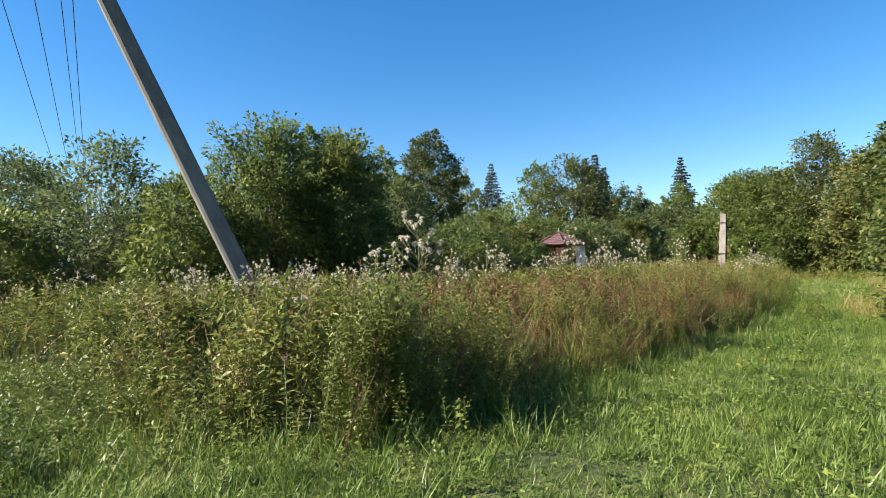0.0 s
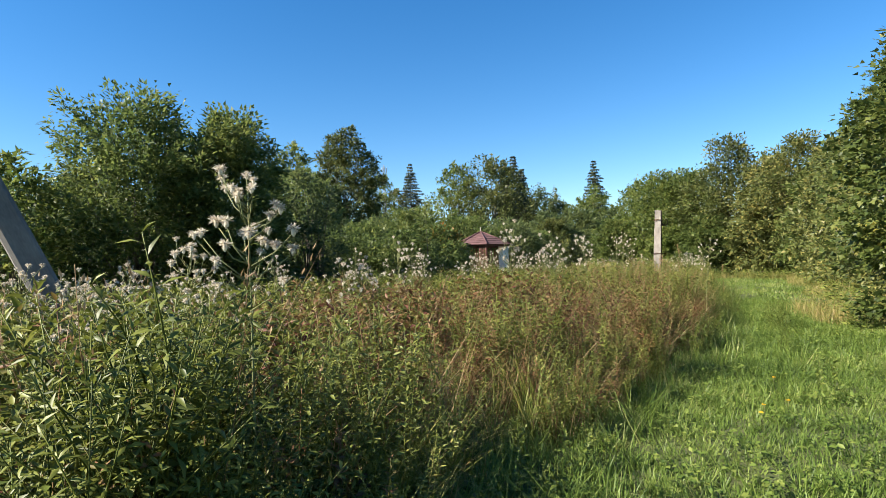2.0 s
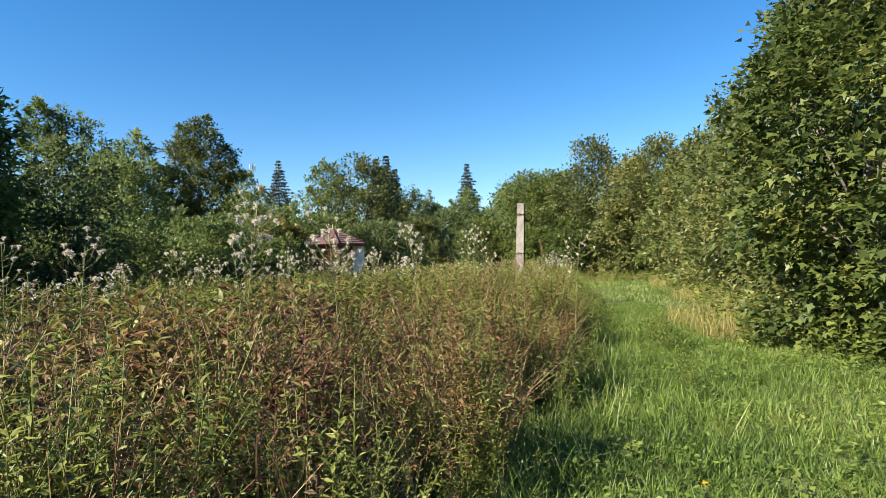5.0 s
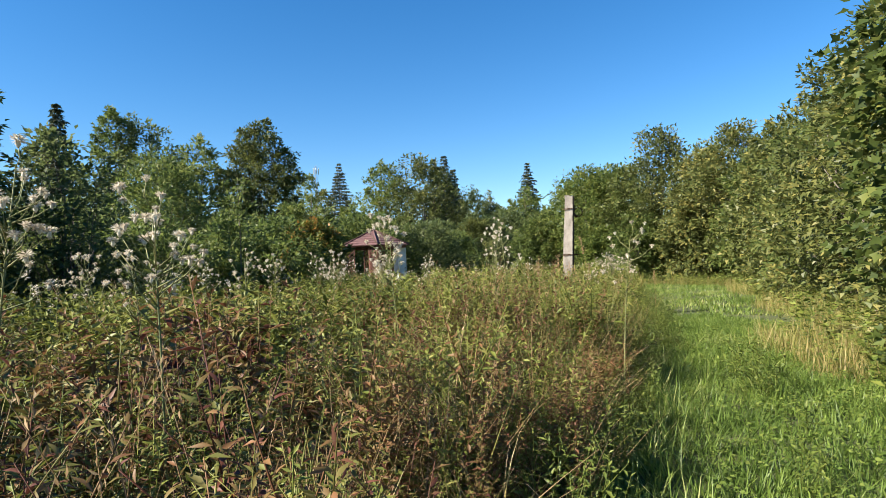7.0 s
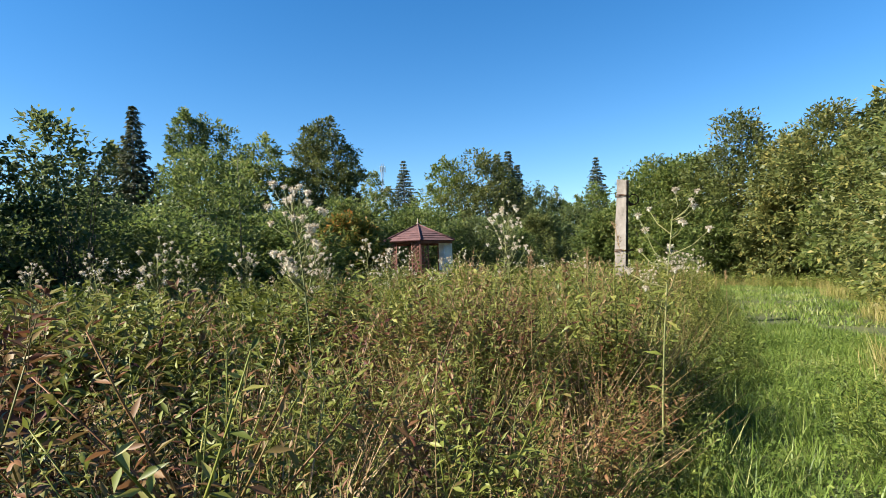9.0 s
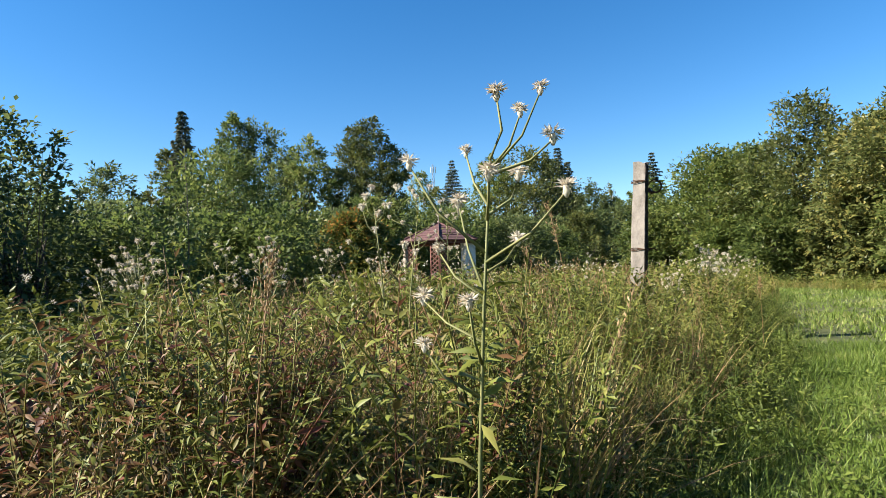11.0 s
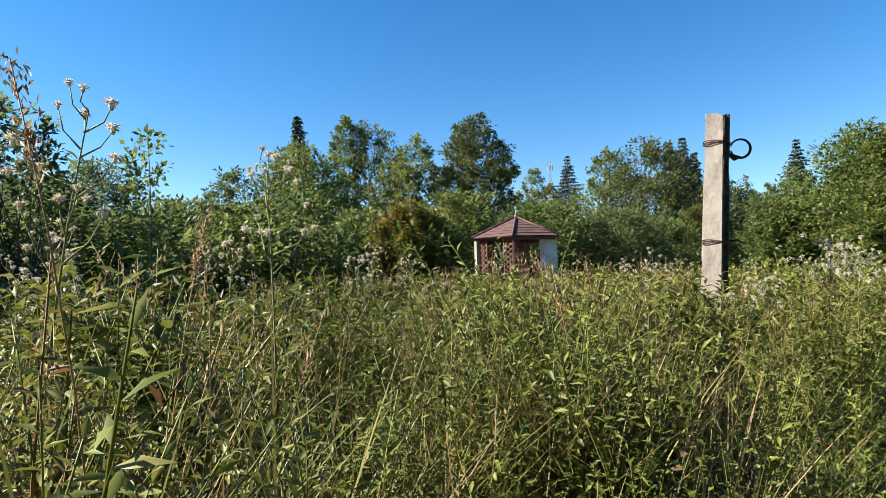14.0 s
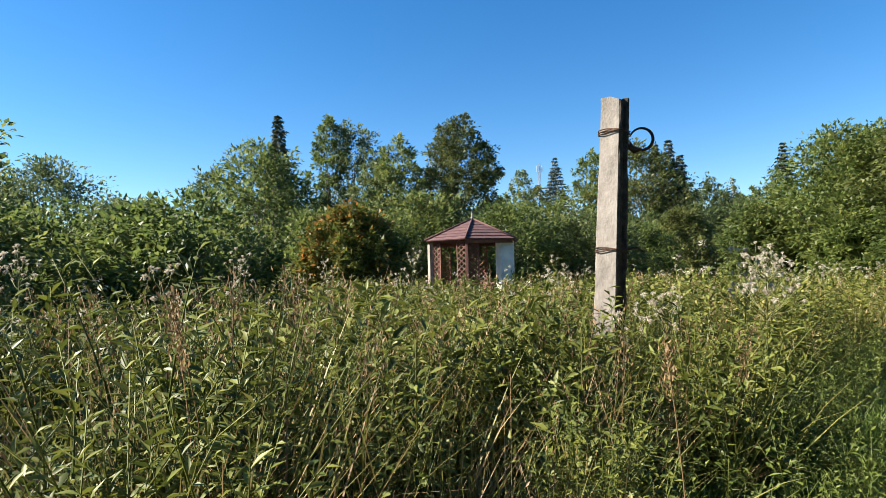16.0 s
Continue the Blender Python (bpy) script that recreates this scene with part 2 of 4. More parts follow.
def past_line(line, x, y):
    """How far points lie to the left of a line walked from its first point to its last."""
    best, sign = np.full(len(x), 1e9), np.zeros(len(x))
    for (ax, ay), (bx, by) in zip(line[:-1], line[1:]):
        dx, dy = bx - ax, by - ay
        k = np.clip(((x - ax) * dx + (y - ay) * dy) / (dx * dx + dy * dy), 0, 1)
        d = np.hypot(x - ax - k * dx, y - ay - k * dy)
        s = np.sign(dx * (y - ay) - dy * (x - ax))
        near = d < best - 1e-9
        best, sign = np.where(near, d, best), np.where(near, s, sign)
    return best * sign


def from_walk(x, y):
    return np.abs(past_line(WALKED, x, y))


def border(x, y):
    """How far points lie inside the meadow, which keeps clear of the trodden line."""
    return np.minimum(past_line(EDGE, x, y), from_walk(x, y) - np.where(y > 14.6, 1.3, 0.95))


def spots(n, x0, x1, y0, y1):
    return rng.uniform(x0, x1, n), rng.uniform(y0, y1, n)


# ---- ground ----
def build_ground():
    """One sheet to the horizon, finer where it is walked."""
    near = np.arange(-40, 60.01, 0.8)
    far = np.array([-3000, -1500, -700, -350, -180, -100, -65])
    xs = np.concatenate((far, near, -far[::-1] + 15))
    ys = np.concatenate((far, near, -far[::-1] + 15))
    gx, gy = np.meshgrid(xs, ys)
    gz = noise2(gx.ravel(), gy.ravel(), 0.35) * 0.05 - 0.02
    v = np.stack((gx.ravel(), gy.ravel(), gz), 1)
    w = len(xs)
    i = (np.arange(len(ys) - 1)[:, None] * w + np.arange(w - 1)[None]).ravel()
    f = np.concatenate((np.stack((i, i + 1, i + w + 1), 1), np.stack((i, i + w + 1, i + w), 1)))
    ob = new("ground", soup("ground", v, f, M_SOIL, True))
    tagged(ob, "uneven earth under meadow thatch and turf", "ground", kind="structure")


build_ground()


# ---- trees and shrubs ----
def noise3(p, s, seed=0.0):
    return np.array([noise.noise(Vector((a * s + seed, b * s - seed, c * s))) for a, b, c in p])


def crown(h, r, low, clusters, leaves, size, template=CHIP, droop=0.0, shape=1.0, ragged=0.30, spray=1.0):
    """Leafy sprays over an uneven dome, each thinning to its tip; returns arrays and the sprays' roots."""
    n, seed = clusters, rng.uniform(0, 90)
    prof = lambda k: np.where(k < 0.34, 0.74 + 0.26 * np.sin(np.pi / 2 * np.minimum(k / 0.34, 1)), np.cos(np.pi / 2 * np.clip((k - 0.34) / 0.66, 0, 0.985)) ** (0.72 * shape))
    k = rng.uniform(0, 1, 4 * n)
    k = k[rng.uniform(0, 1, 4 * n) < 0.25 + 0.75 * prof(k)][:n]
    n = len(k)
    a = rng.uniform(0, 2 * np.pi, n)
    way = np.stack((np.cos(a), np.sin(a), k * h / r * 0.75), 1)
    rough = 1 + ragged * (1.25 * noise3(way, 1.3, seed) + 0.8 * noise3(way, 3.3, seed))
    u = np.where(rng.uniform(0, 1, n) < 0.28, rng.uniform(0.2, 0.75, n), rng.uniform(0.76, 1.0, n))
    rad = r * 0.93 * prof(k) * rough * u
    top = 0.94 + 0.06 * np.clip(rough, 0.6, 1.4)
    c = np.stack((rad * np.cos(a), rad * np.sin(a), low * h + (h * top - low * h) * k * 0.96), 1)
    rise = 0.15 + 1.5 * k ** 1.5 + rng.normal(0, 0.35, n) - droop
    d = np.stack((np.cos(a), np.sin(a), rise), 1) + rng.normal(0, 0.25, (n, 3))
    d /= np.linalg.norm(d, axis=1, keepdims=True)
    ln = rng.uniform(0.15, 0.34, n) * (r * 0.7 + 0.35) * spray
    many = np.maximum(6, (leaves * rng.uniform(0.55, 1.45, n) * np.where(u < 0.75, 0.7, 1.0))).astype(int)
    who = np.repeat(np.arange(n), many)
    m = len(who)
    t = rng.uniform(0, 1, m) ** 0.85
    e = rng.normal(0, 1, (m, 3))
    p = c[who] + d[who] * (ln[who] * (1.5 * t - 0.45))[:, None] + e * (ln[who] / spray ** 0.6 * (0.46 - 0.34 * t))[:, None] * np.array([1, 1, 0.8])
    p[:, 2] -= droop * ln[who] * t ** 2 * 1.4
    keep = (p[:, 2] > 0.05) & (p[:, 2] < h * 1.03)
    p, e, who = p[keep], e[keep], who[keep]
    axis = d[who] * 0.7 + e * 0.55 + np.array([0, 0, -0.3 - droop])
    normal = d[who] * 0.55 + e * 0.3 + np.array([0, 0, 0.6]) + rng.normal(0, 0.4, p.shape)
    return scatter(template, p, frames_of(axis, normal), size * rng.uniform(0.6, 1.3, len(p))), c


def limbs(h, r_trunk, centres, count, stems=1, reach=0.85, sides=6):
    parts = []
    for s in range(stems):
        off = np.array([rng.normal(0, 0.25), rng.normal(0, 0.25), 0]) * (stems > 1)
        tip = np.array([rng.normal(0, 0.02 * h), rng.normal(0, 0.02 * h), h * (reach if stems == 1 else 0.55) * rng.uniform(0.8, 1)]) + off * 1.5
        t = np.linspace(0, 1, 6)[:, None]
        pts = off + (tip - off) * t + np.sin(t * 3) * rng.normal(0, 0.02 * h, 3) * np.array([1, 1, 0])
        pts[0, 2] = -0.15
        parts.append(tube(pts, r_trunk * (1 - 0.88 * t[:, 0]), sides))
        for c in centres[rng.choice(len(centres), min(count, len(centres)), False)]:
            k = np.clip((c[2] / h) * rng.uniform(0.45, 0.75), 0.08, 0.9)
            b = off + (tip - off) * k
            mid = (b + c) / 2 + np.array([0, 0, -0.05 * np.linalg.norm(c - b)])
            parts.append(tube([b, mid, c], r_trunk * np.array([0.34, 0.2, 0.06]) * (1 - 0.5 * k), 4))
    return join(parts)


def leafy(name, x, y, h, r, leaf, label, low=0.12, clusters=120, leaves=60, size=0.2, bark=M_BARK, stems=1, template=CHIP, droop=0.0, shape=1.0, trunk=0.03, category="tree", group="", ragged=0.30, spray=1.0):
    t = thing(name, x, y, -0.03, rng.uniform(0, 360), label, category, group)
    (v, f), c = crown(h, r, low, clusters, leaves, size, template, droop, shape, ragged, spray)
    part("trunk", limbs(h, trunk * h * (0.6 if stems > 1 else 1), c, 22 // stems + 6, stems), bark, t)
    part("crown", (v, f), leaf, t)
    return t


def spruce(x, y, h, r, label="dark green spruce tree with a pointed top", size=0.62, rows=34):
    t = thing("spruce_tree", x, y, -0.03, rng.uniform(0, 360), label, "tree", "spruces of the far wood edge")
    z0 = 0.06 * h
    p, ax, nr, wood = [], [], [], [tube([(0, 0, -0.1), (0, 0, h * 0.5), (0, 0, h * 0.99)], [0.016 * h, 0.009 * h, 0.02], 6)]
    for i in range(rows):
        k = i / (rows - 1)
        z = z0 + (h - z0) * k ** 0.92
        length = r * 1.2 * ((1 - k) ** 0.95 + 0.03) * (1.0, 0.8, 0.92)[i % 3] * rng.uniform(0.85, 1.12)
        for a in rng.uniform(0, 2 * np.pi) + np.arange(9) * 2 * np.pi / 9 + rng.normal(0, 0.15, 9):
            ln = length * rng.uniform(0.65, 1.15)
            d = np.array([np.cos(a), np.sin(a), 0])
            wood.append(tube([(0, 0, z), d * ln * 0.6 + (0, 0, z - 0.12 * ln), d * ln * 0.95 + (0, 0, z - 0.10 * ln)], [0.05, 0.03, 0.01], 3))
            m = max(6, int(ln / size * 6.5))
            s = rng.uniform(0.15, 1.0, m) ** 0.7
            side = rng.choice((-1, 1), m) * rng.uniform(0, 0.35, m) * ln * (1.1 - s)
            perp = np.array([-d[1], d[0], 0])
            q = d * (s * ln)[:, None] + perp * side[:, None] + np.array([0, 0, z]) - np.array([0, 0, 1]) * (0.3 * ln * s * (1 - 0.5 * s))[:, None]
            q[:, 2] += rng.normal(0, 0.12, m) * size
            p.append(q)
            ax.append(d + perp * (np.sign(side) * 0.7)[:, None] + np.array([0, 0, -0.55]) + rng.normal(0, 0.3, (m, 3)))
            nr.append(np.array([0, 0, 1.0]) + d * 0.4 + rng.normal(0, 0.4, (m, 3)))
    p, ax, nr = np.concatenate(p), np.concatenate(ax), np.concatenate(nr)
    part("trunk", join(wood), M_BARK, t)
    part("crown", scatter(LEAF, p, frames_of(ax, nr), size * rng.uniform(0.6, 1.25, len(p))), M_NEEDLE, t)
    return t


# far edge of the wood
FAR = "trees of the far wood edge"
for x, y, h, r in ((16.5, 163, 29.6, 7.6), (64.8, 150, 28.0, 6.6), (34.4, 121.8, 23.9, 5.0), (31.6, 119.5, 22.8, 4.6), (-24.6, 90.5, 23.6, 5.0), (36.8, 124, 21.5, 4.6)):
    spruce(x, y, h, r)
for x, y, h, r, leaf, cl in (
        (-8.9, 95, 21.0, 4.0, M_LEAF_MID, 90), (-12.2, 98, 19.5, 4.2, M_LEAF_DARK, 80), (20.6, 115, 21.2, 5.6, M_LEAF_LIGHT, 130), (27.2, 111, 21.6, 6.6, M_LEAF_OLIVE, 170),
        (-22.2, 104, 28.2, 3.4, M_LEAF_MID, 90), (-18.4, 106, 26.8, 5.6, M_LEAF_DARK, 150), (8.2, 150, 25.5, 3.6, M_LEAF_LIGHT, 90), (11.5, 155, 22, 3.5, M_LEAF_OLIVE, 80),
        (46.5, 140, 20.0, 4.5, M_LEAF_DARK, 110), (42.0, 142, 17.0, 4.5, M_LEAF_DARK, 100), (51.5, 142, 16.5, 4.0, M_LEAF_DARK, 90), (-29.5, 98, 20.0, 3.6, M_LEAF_OLIVE, 90),
        (46, 108, 15.5, 4.5, M_LEAF_LIGHT, 90), (54, 104, 16, 4.5, M_LEAF_MID, 90), (-35, 92, 17, 4.5, M_LEAF_DARK, 90), (3.5, 130, 16, 4.5, M_LEAF_DARK, 80), (-3.0, 105, 15, 4.0, M_LEAF_DARK, 80)):
    leafy("broadleaf_tree", x, y, h, r * 1.22, leaf, "tall leafy tree at the edge of the far wood", 0.05, int(cl * 2.3), 52, 0.56, trunk=0.014, group=FAR)
leafy("birch_tree", 58.9, 165, 24.3, 2.6, M_LEAF_OLIVE, "slender thin-leaved birch standing far off", 0.15, 120, 40, 0.5, M_BIRCH, droop=0.8, trunk=0.012, group=FAR)
leafy("pine_tree", -0.6, 100, 24.2, 6.2, M_LEAF_OLIVE, "broad pine with grey-green crown and bare reddish trunk", 0.2, 420, 66, 0.5, shape=0.8, trunk=0.016, group=FAR)
leafy("willow_bush", 20.6, 60, 5.7, 2.7, M_LEAF_OLIVE, "rounded grey-green willow bush in the field", 0.0, 260, 66, 0.27, stems=4, category="bush")


for x, y, h, r, leaf in ((-42, 80, 9, 5, M_LEAF_DARK), (-33, 78, 8, 5, M_LEAF_DARK), (-26, 76, 8.5, 4.5, M_LEAF_MID), (-18, 80, 9, 5, M_LEAF_DARK), (-10, 78, 8, 4.5, M_LEAF_DARK), (-3, 80, 8.5, 4.5, M_LEAF_DARK),
                         (4, 84, 8, 4.5, M_LEAF_DARK), (11, 88, 7.5, 4, M_LEAF_DARK), (17, 92, 7.5, 4, M_LEAF_MID), (24, 90, 8, 4.5, M_LEAF_DARK), (31, 92, 9, 4.5, M_LEAF_DARK), (38, 96, 10, 5, M_LEAF_DARK), (46, 100, 10, 5, M_LEAF_DARK), (54, 112, 9, 5, M_LEAF_DARK)):
    leafy("understorey_tree", x, y, h, r * 1.15, leaf, "low dark broadleaf tree under the far wood edge", 0.0, 170, 46, 0.6, stems=2, trunk=0.02, group=FAR)


def far_woods():
    """The low line of trees beyond all the others, too far to tell apart."""
    bits = []
    for i in range(90):
        a = radians(rng.uniform(-75, 75))
        d = rng.uniform(190, 260)
        (v, f), _ = crown(rng.uniform(9, 14.5), rng.uniform(4, 7), 0.0, 30, 10, 1.7)
        bits.append((v + np.array([8 + d * math.sin(a), 10 + d * math.cos(a), 0]), f))
    v, f = join(bits)
    tagged(new("distant_woods", soup("distant_woods", v, f, M_LEAF_DARK)), "low dark line of distant mixed woodland", "woodland", kind="stuff")


far_woods()

# hedge of shrubs and young trees along the mown way
HEDGE = "trees and shrubs along the mown way"
leafy("maple_tree", 11.4, 10.9, 7.4, 2.25, M_LEAF_MAPLE, "dense young maple with yellowing leaves down to the ground", 0.0, 680, 68, 0.118, stems=3, template=LOBED, shape=1.6, group=HEDGE)
leafy("maple_tree", 14.8, 14.1, 8.3, 2.2, M_LEAF_OLIVE, "tall bushy hedge tree with yellowing olive leaves", 0.0, 500, 64, 0.14, stems=3, group=HEDGE)
leafy("maple_tree", 13.0, 12.7, 7.9, 2.0, M_LEAF_OLIVE, "bushy hedge tree with yellowing leaves between two maples", 0.0, 420, 64, 0.14, stems=3, group=HEDGE)
for x, y, h, r, leaf, lab in ((18.6, 20.2, 6.9, 1.9, M_LEAF_OLIVE, "olive-leaved hedge shrub beside the way"), (22.7, 24.6, 7.2, 2.2, M_LEAF_MID, "green hedge tree with fine leaves"),
                              (26.4, 29.7, 7.6, 2.6, M_LEAF_OLIVE, "olive-leaved hedge tree turning yellow"), (29.4, 36.5, 9.0, 3.4, M_LEAF_OLIVE, "tall hedge tree with fine pale leaves"),
                              (28.4, 42.5, 10.3, 3.0, M_LEAF_OLIVE, "hedge tree with reddish-brown tinged crown"), (25.3, 47, 8.3, 3.3, M_LEAF_LIGHT, "dense bright green maple at the field's end"),
                              (21.4, 48.0, 4.6, 1.7, M_LEAF_MID, "green shrub at the field's end"), (28.0, 49, 8.8, 2.6, M_LEAF_MID, "green broadleaf tree at the field's end"),
                              (24.2, 43.5, 3.6, 1.5, M_LEAF_LIGHT, "small bright yellow-green shrub"), (25.6, 41, 4.2, 2.0, M_LEAF_MID, "dark green shrub under the hedge trees"), (27.5, 38, 4.5, 2.0, M_LEAF_OLIVE, "olive shrub under the hedge trees"), (26.8, 44.8, 8.0, 2.7, M_LEAF_MID, "green broadleaf tree in the hedge"), (30.0, 39.6, 8.6, 2.7, M_LEAF_OLIVE, "olive-leaved tree in the hedge"), (28.0, 33.0, 7.0, 2.4, M_LEAF_MID, "green hedge shrub beside the way"), (24.6, 27.2, 6.4, 2.0, M_LEAF_OLIVE, "olive-leaved hedge shrub beside the way"), (20.8, 22.4, 6.3, 1.9, M_LEAF_MID, "green hedge shrub beside the way"), (16.8, 17.2, 6.9, 1.9, M_LEAF_OLIVE, "olive-leaved hedge shrub beside the way"), (33, 33, 8, 3, M_LEAF_MID, "green broadleaf tree behind the hedge"), (20, 14, 8.5, 3, M_LEAF_MID, "green broadleaf tree behind the hedge")):
    leafy("hedge_tree", x, y, h, r, leaf, lab, 0.0, int(140 * r + 80), 46, 0.165 if y < 28 else 0.25, stems=2, group=HEDGE, ragged=0.4, spray=1.4)

# shrubs and trees across the meadow
SHRUBS = "shrubs bordering the meadow"
leafy("alder_tree", -5.5, 19.8, 6.4, 2.0, M_LEAF_MID, "bushy alder with several stems and a thin top", 0.04, 560, 76, 0.145, stems=4, shape=0.8, group=SHRUBS, ragged=0.5, spray=1.7)
leafy("alder_tree", -3.1, 20.2, 6.05, 1.45, M_LEAF_MID, "bushy alder with a dense round crown", 0.04, 460, 76, 0.145, stems=3, shape=0.8, group=SHRUBS, ragged=0.42, spray=1.6)
for x, y, h, r, leaf in ((-17.2, 24, 6.4, 2.7, M_LEAF_DARK), (-11.2, 20.2, 5.9, 2.2, M_LEAF_DARK), (-13.8, 18.5, 3.4, 1.6, M_LEAF_LIGHT), (-7.5, 17.2, 4.2, 1.15, M_LEAF_LIGHT), (-8.8, 19, 3.0, 1.4, M_LEAF_MID),
                         (-1.2, 22.3, 4.7, 1.1, M_LEAF_DARK), (-0.2, 25.8, 3.0, 1.6, M_LEAF_MID), (-17.5, 44, 8.2, 3.2, M_LEAF_DARK), (-21.5, 43, 8.0, 3.2, M_LEAF_DARK), (-2.4, 25, 3.4, 1.7, M_LEAF_MID), (-5.5, 24, 3.6, 1.8, M_LEAF_DARK), (-9, 25, 4.2, 2.2, M_LEAF_DARK),
                         (2.0, 24.8, 2.7, 1.1, M_LEAF_MID), (3.5, 24.6, 2.9, 1.1, M_LEAF_MID), (-2.7, 40, 7.5, 2.3, M_LEAF_MID), (1.0, 38, 4.0, 2.0, M_LEAF_MID), (4.0, 43, 5.2, 2.5, M_LEAF_MID),
                         (8.5, 45, 4.8, 2.6, M_LEAF_MID), (12.5, 47, 4.4, 2.4, M_LEAF_DARK), (-6, 36, 4.5, 2.2, M_LEAF_DARK), (16, 52, 4.0, 2.2, M_LEAF_MID), (-12, 34, 5.0, 2.6, M_LEAF_DARK), (-21, 30, 7, 3.2, M_LEAF_DARK), (-24, 22, 6.5, 3, M_LEAF_DARK)):
    leafy("shrub", x, y, h, r * 1.15, leaf, "leafy green shrub at the edge of the meadow", 0.0, int(130 * r + 75), 42, 0.13 if y < 28 and x > -4 else 0.17 if y < 28 else 0.23, template=LEAF if y < 28 and x > -4 else CHIP, stems=4, category="bush", group=SHRUBS, ragged=0.42, spray=1.4)
leafy("rowan_bush", 4.55, 30.6, 3.3, 1.5, M_LEAF_ORANGE, "round bush turning orange beside the gazebo", 0.0, 360, 72, 0.16, stems=4, category="bush", group=SHRUBS)



def sapling(x, y, h):
    t = thing("birch_sapling", x, y, -0.03, 40, "slender leafy sapling rising above the meadow weeds", "tree", SHRUBS)
    leaves, _ = crown(h, 0.40, 0.1, 70, 20, 0.1, LEAF, spray=1.3)
    k = np.linspace(0, 1, 6)
    part("trunk", tube(np.stack((0.05 * np.sin(3 * k), 0.04 * k, h * k - 0.1), 1), 0.022 * (1 - 0.85 * k), 6), M_BARK, t)
    part("crown", leaves, M_LEAF_MID, t)


sapling(2.7, 21.2, 3.75)


# ---- leaning power pole and wires ----
M_CONCRETE = solid_mat("weathered_concrete", [(0.28, (0.075, 0.066, 0.057)), (0.48, (0.195, 0.172, 0.15)), (0.72, (0.295, 0.265, 0.235))], 6, 55, 0.92, 0.9, 0.02, 0, (1, 1, 0.5))
M_POLE = solid_mat("dark_weathered_pole_concrete", [(0.28, (0.05, 0.046, 0.044)), (0.5, (0.12, 0.11, 0.10)), (0.74, (0.20, 0.185, 0.165))], 5, 50, 0.92, 0.6, 0.01, 0, (1, 1, 0.3))
M_DARK_SIDE = solid_mat("darker_concrete_side", [(0.3, (0.02, 0.016, 0.013)), (0.52, (0.06, 0.047, 0.038)), (0.75, (0.14, 0.115, 0.095))], 14, 70, 0.95, 0.9, 0.02)
M_RUSTY = solid_mat("rusted_iron", [(0.3, (0.03, 0.018, 0.012)), (0.7, (0.11, 0.055, 0.03))], 20, 90, 0.8, 0.4, 0.003, 0.5)
M_WIRE = solid_mat("aluminium_wire", [(0.3, (0.16, 0.16, 0.17)), (0.7, (0.26, 0.26, 0.27))], 8, 60, 0.5, 0.1, 0.001, 0.7)


def leaning_pole():
    base, top = Vector((-2.73, 10.74, -0.3)), Vector((-6.95, 9.68, 9.4))
    t = thing("power_pole", base.x, base.y, 0, 0, "grey concrete power pole leaning far over above the meadow", "pole")
    d = (top - base)
    zax = d.normalized()
    yax = Vector((-0.52, 0.86, 0))
    yax = (yax - zax * yax.dot(zax)).normalized()
    t.matrix_world = Matrix.Translation(base) @ Matrix((yax.cross(zax), yax, zax)).transposed().to_4x4()
    n, length = 10, d.length
    bm = bmesh.new()
    rings = []
    for i in range(n + 1):
        k = i / n
        a, b = 0.17 - 0.05 * k, 0.15 - 0.05 * k
        c = 0.045
        pts = [(-a + c, -b), (a - c, -b), (a, -b + c), (a, b - c), (a - c, b), (-a + c, b), (-a, b - c), (-a, -b + c)]
        rings.append([bm.verts.new((x + random.uniform(-.003, .003), y, length * k)) for x, y in pts])
    for r0, r1 in zip(rings, rings[1:]):
        for j in range(8):
            bm.faces.new((r0[j], r0[(j + 1) % 8], r1[(j + 1) % 8], r1[j]))
    bm.faces.new(rings[0][::-1]), bm.faces.new(rings[-1])
    part("shaft", bm, M_POLE, t)


leaning_pole()


def overhead_wires():
    way = Vector((-0.505, 0.863, 0))
    side = Vector((0.863, 0.505, 0))
    for off, zz in ((-0.62, 8.0), (0.0, 8.0), (0.5, 8.05), (0.75, 7.6)):
        a, b = Vector((-8.2, 12.0, zz)) + side * off - way * 9, Vector((-8.2, 12.0, zz - 0.5)) + side * off + way * 62
        k = np.linspace(0, 1, 40)[:, None]
        pts = np.array(a) + (np.array(b) - np.array(a)) * k - np.array([0, 0, 0.7]) * (4 * k * (1 - k))
        ob = new("overhead_wire", soup("overhead_wire", *tube(pts, np.full(40, 0.011), 5), M_WIRE))
        tagged(ob, "thin grey overhead power wire", "wire", "overhead wires")


overhead_wires()


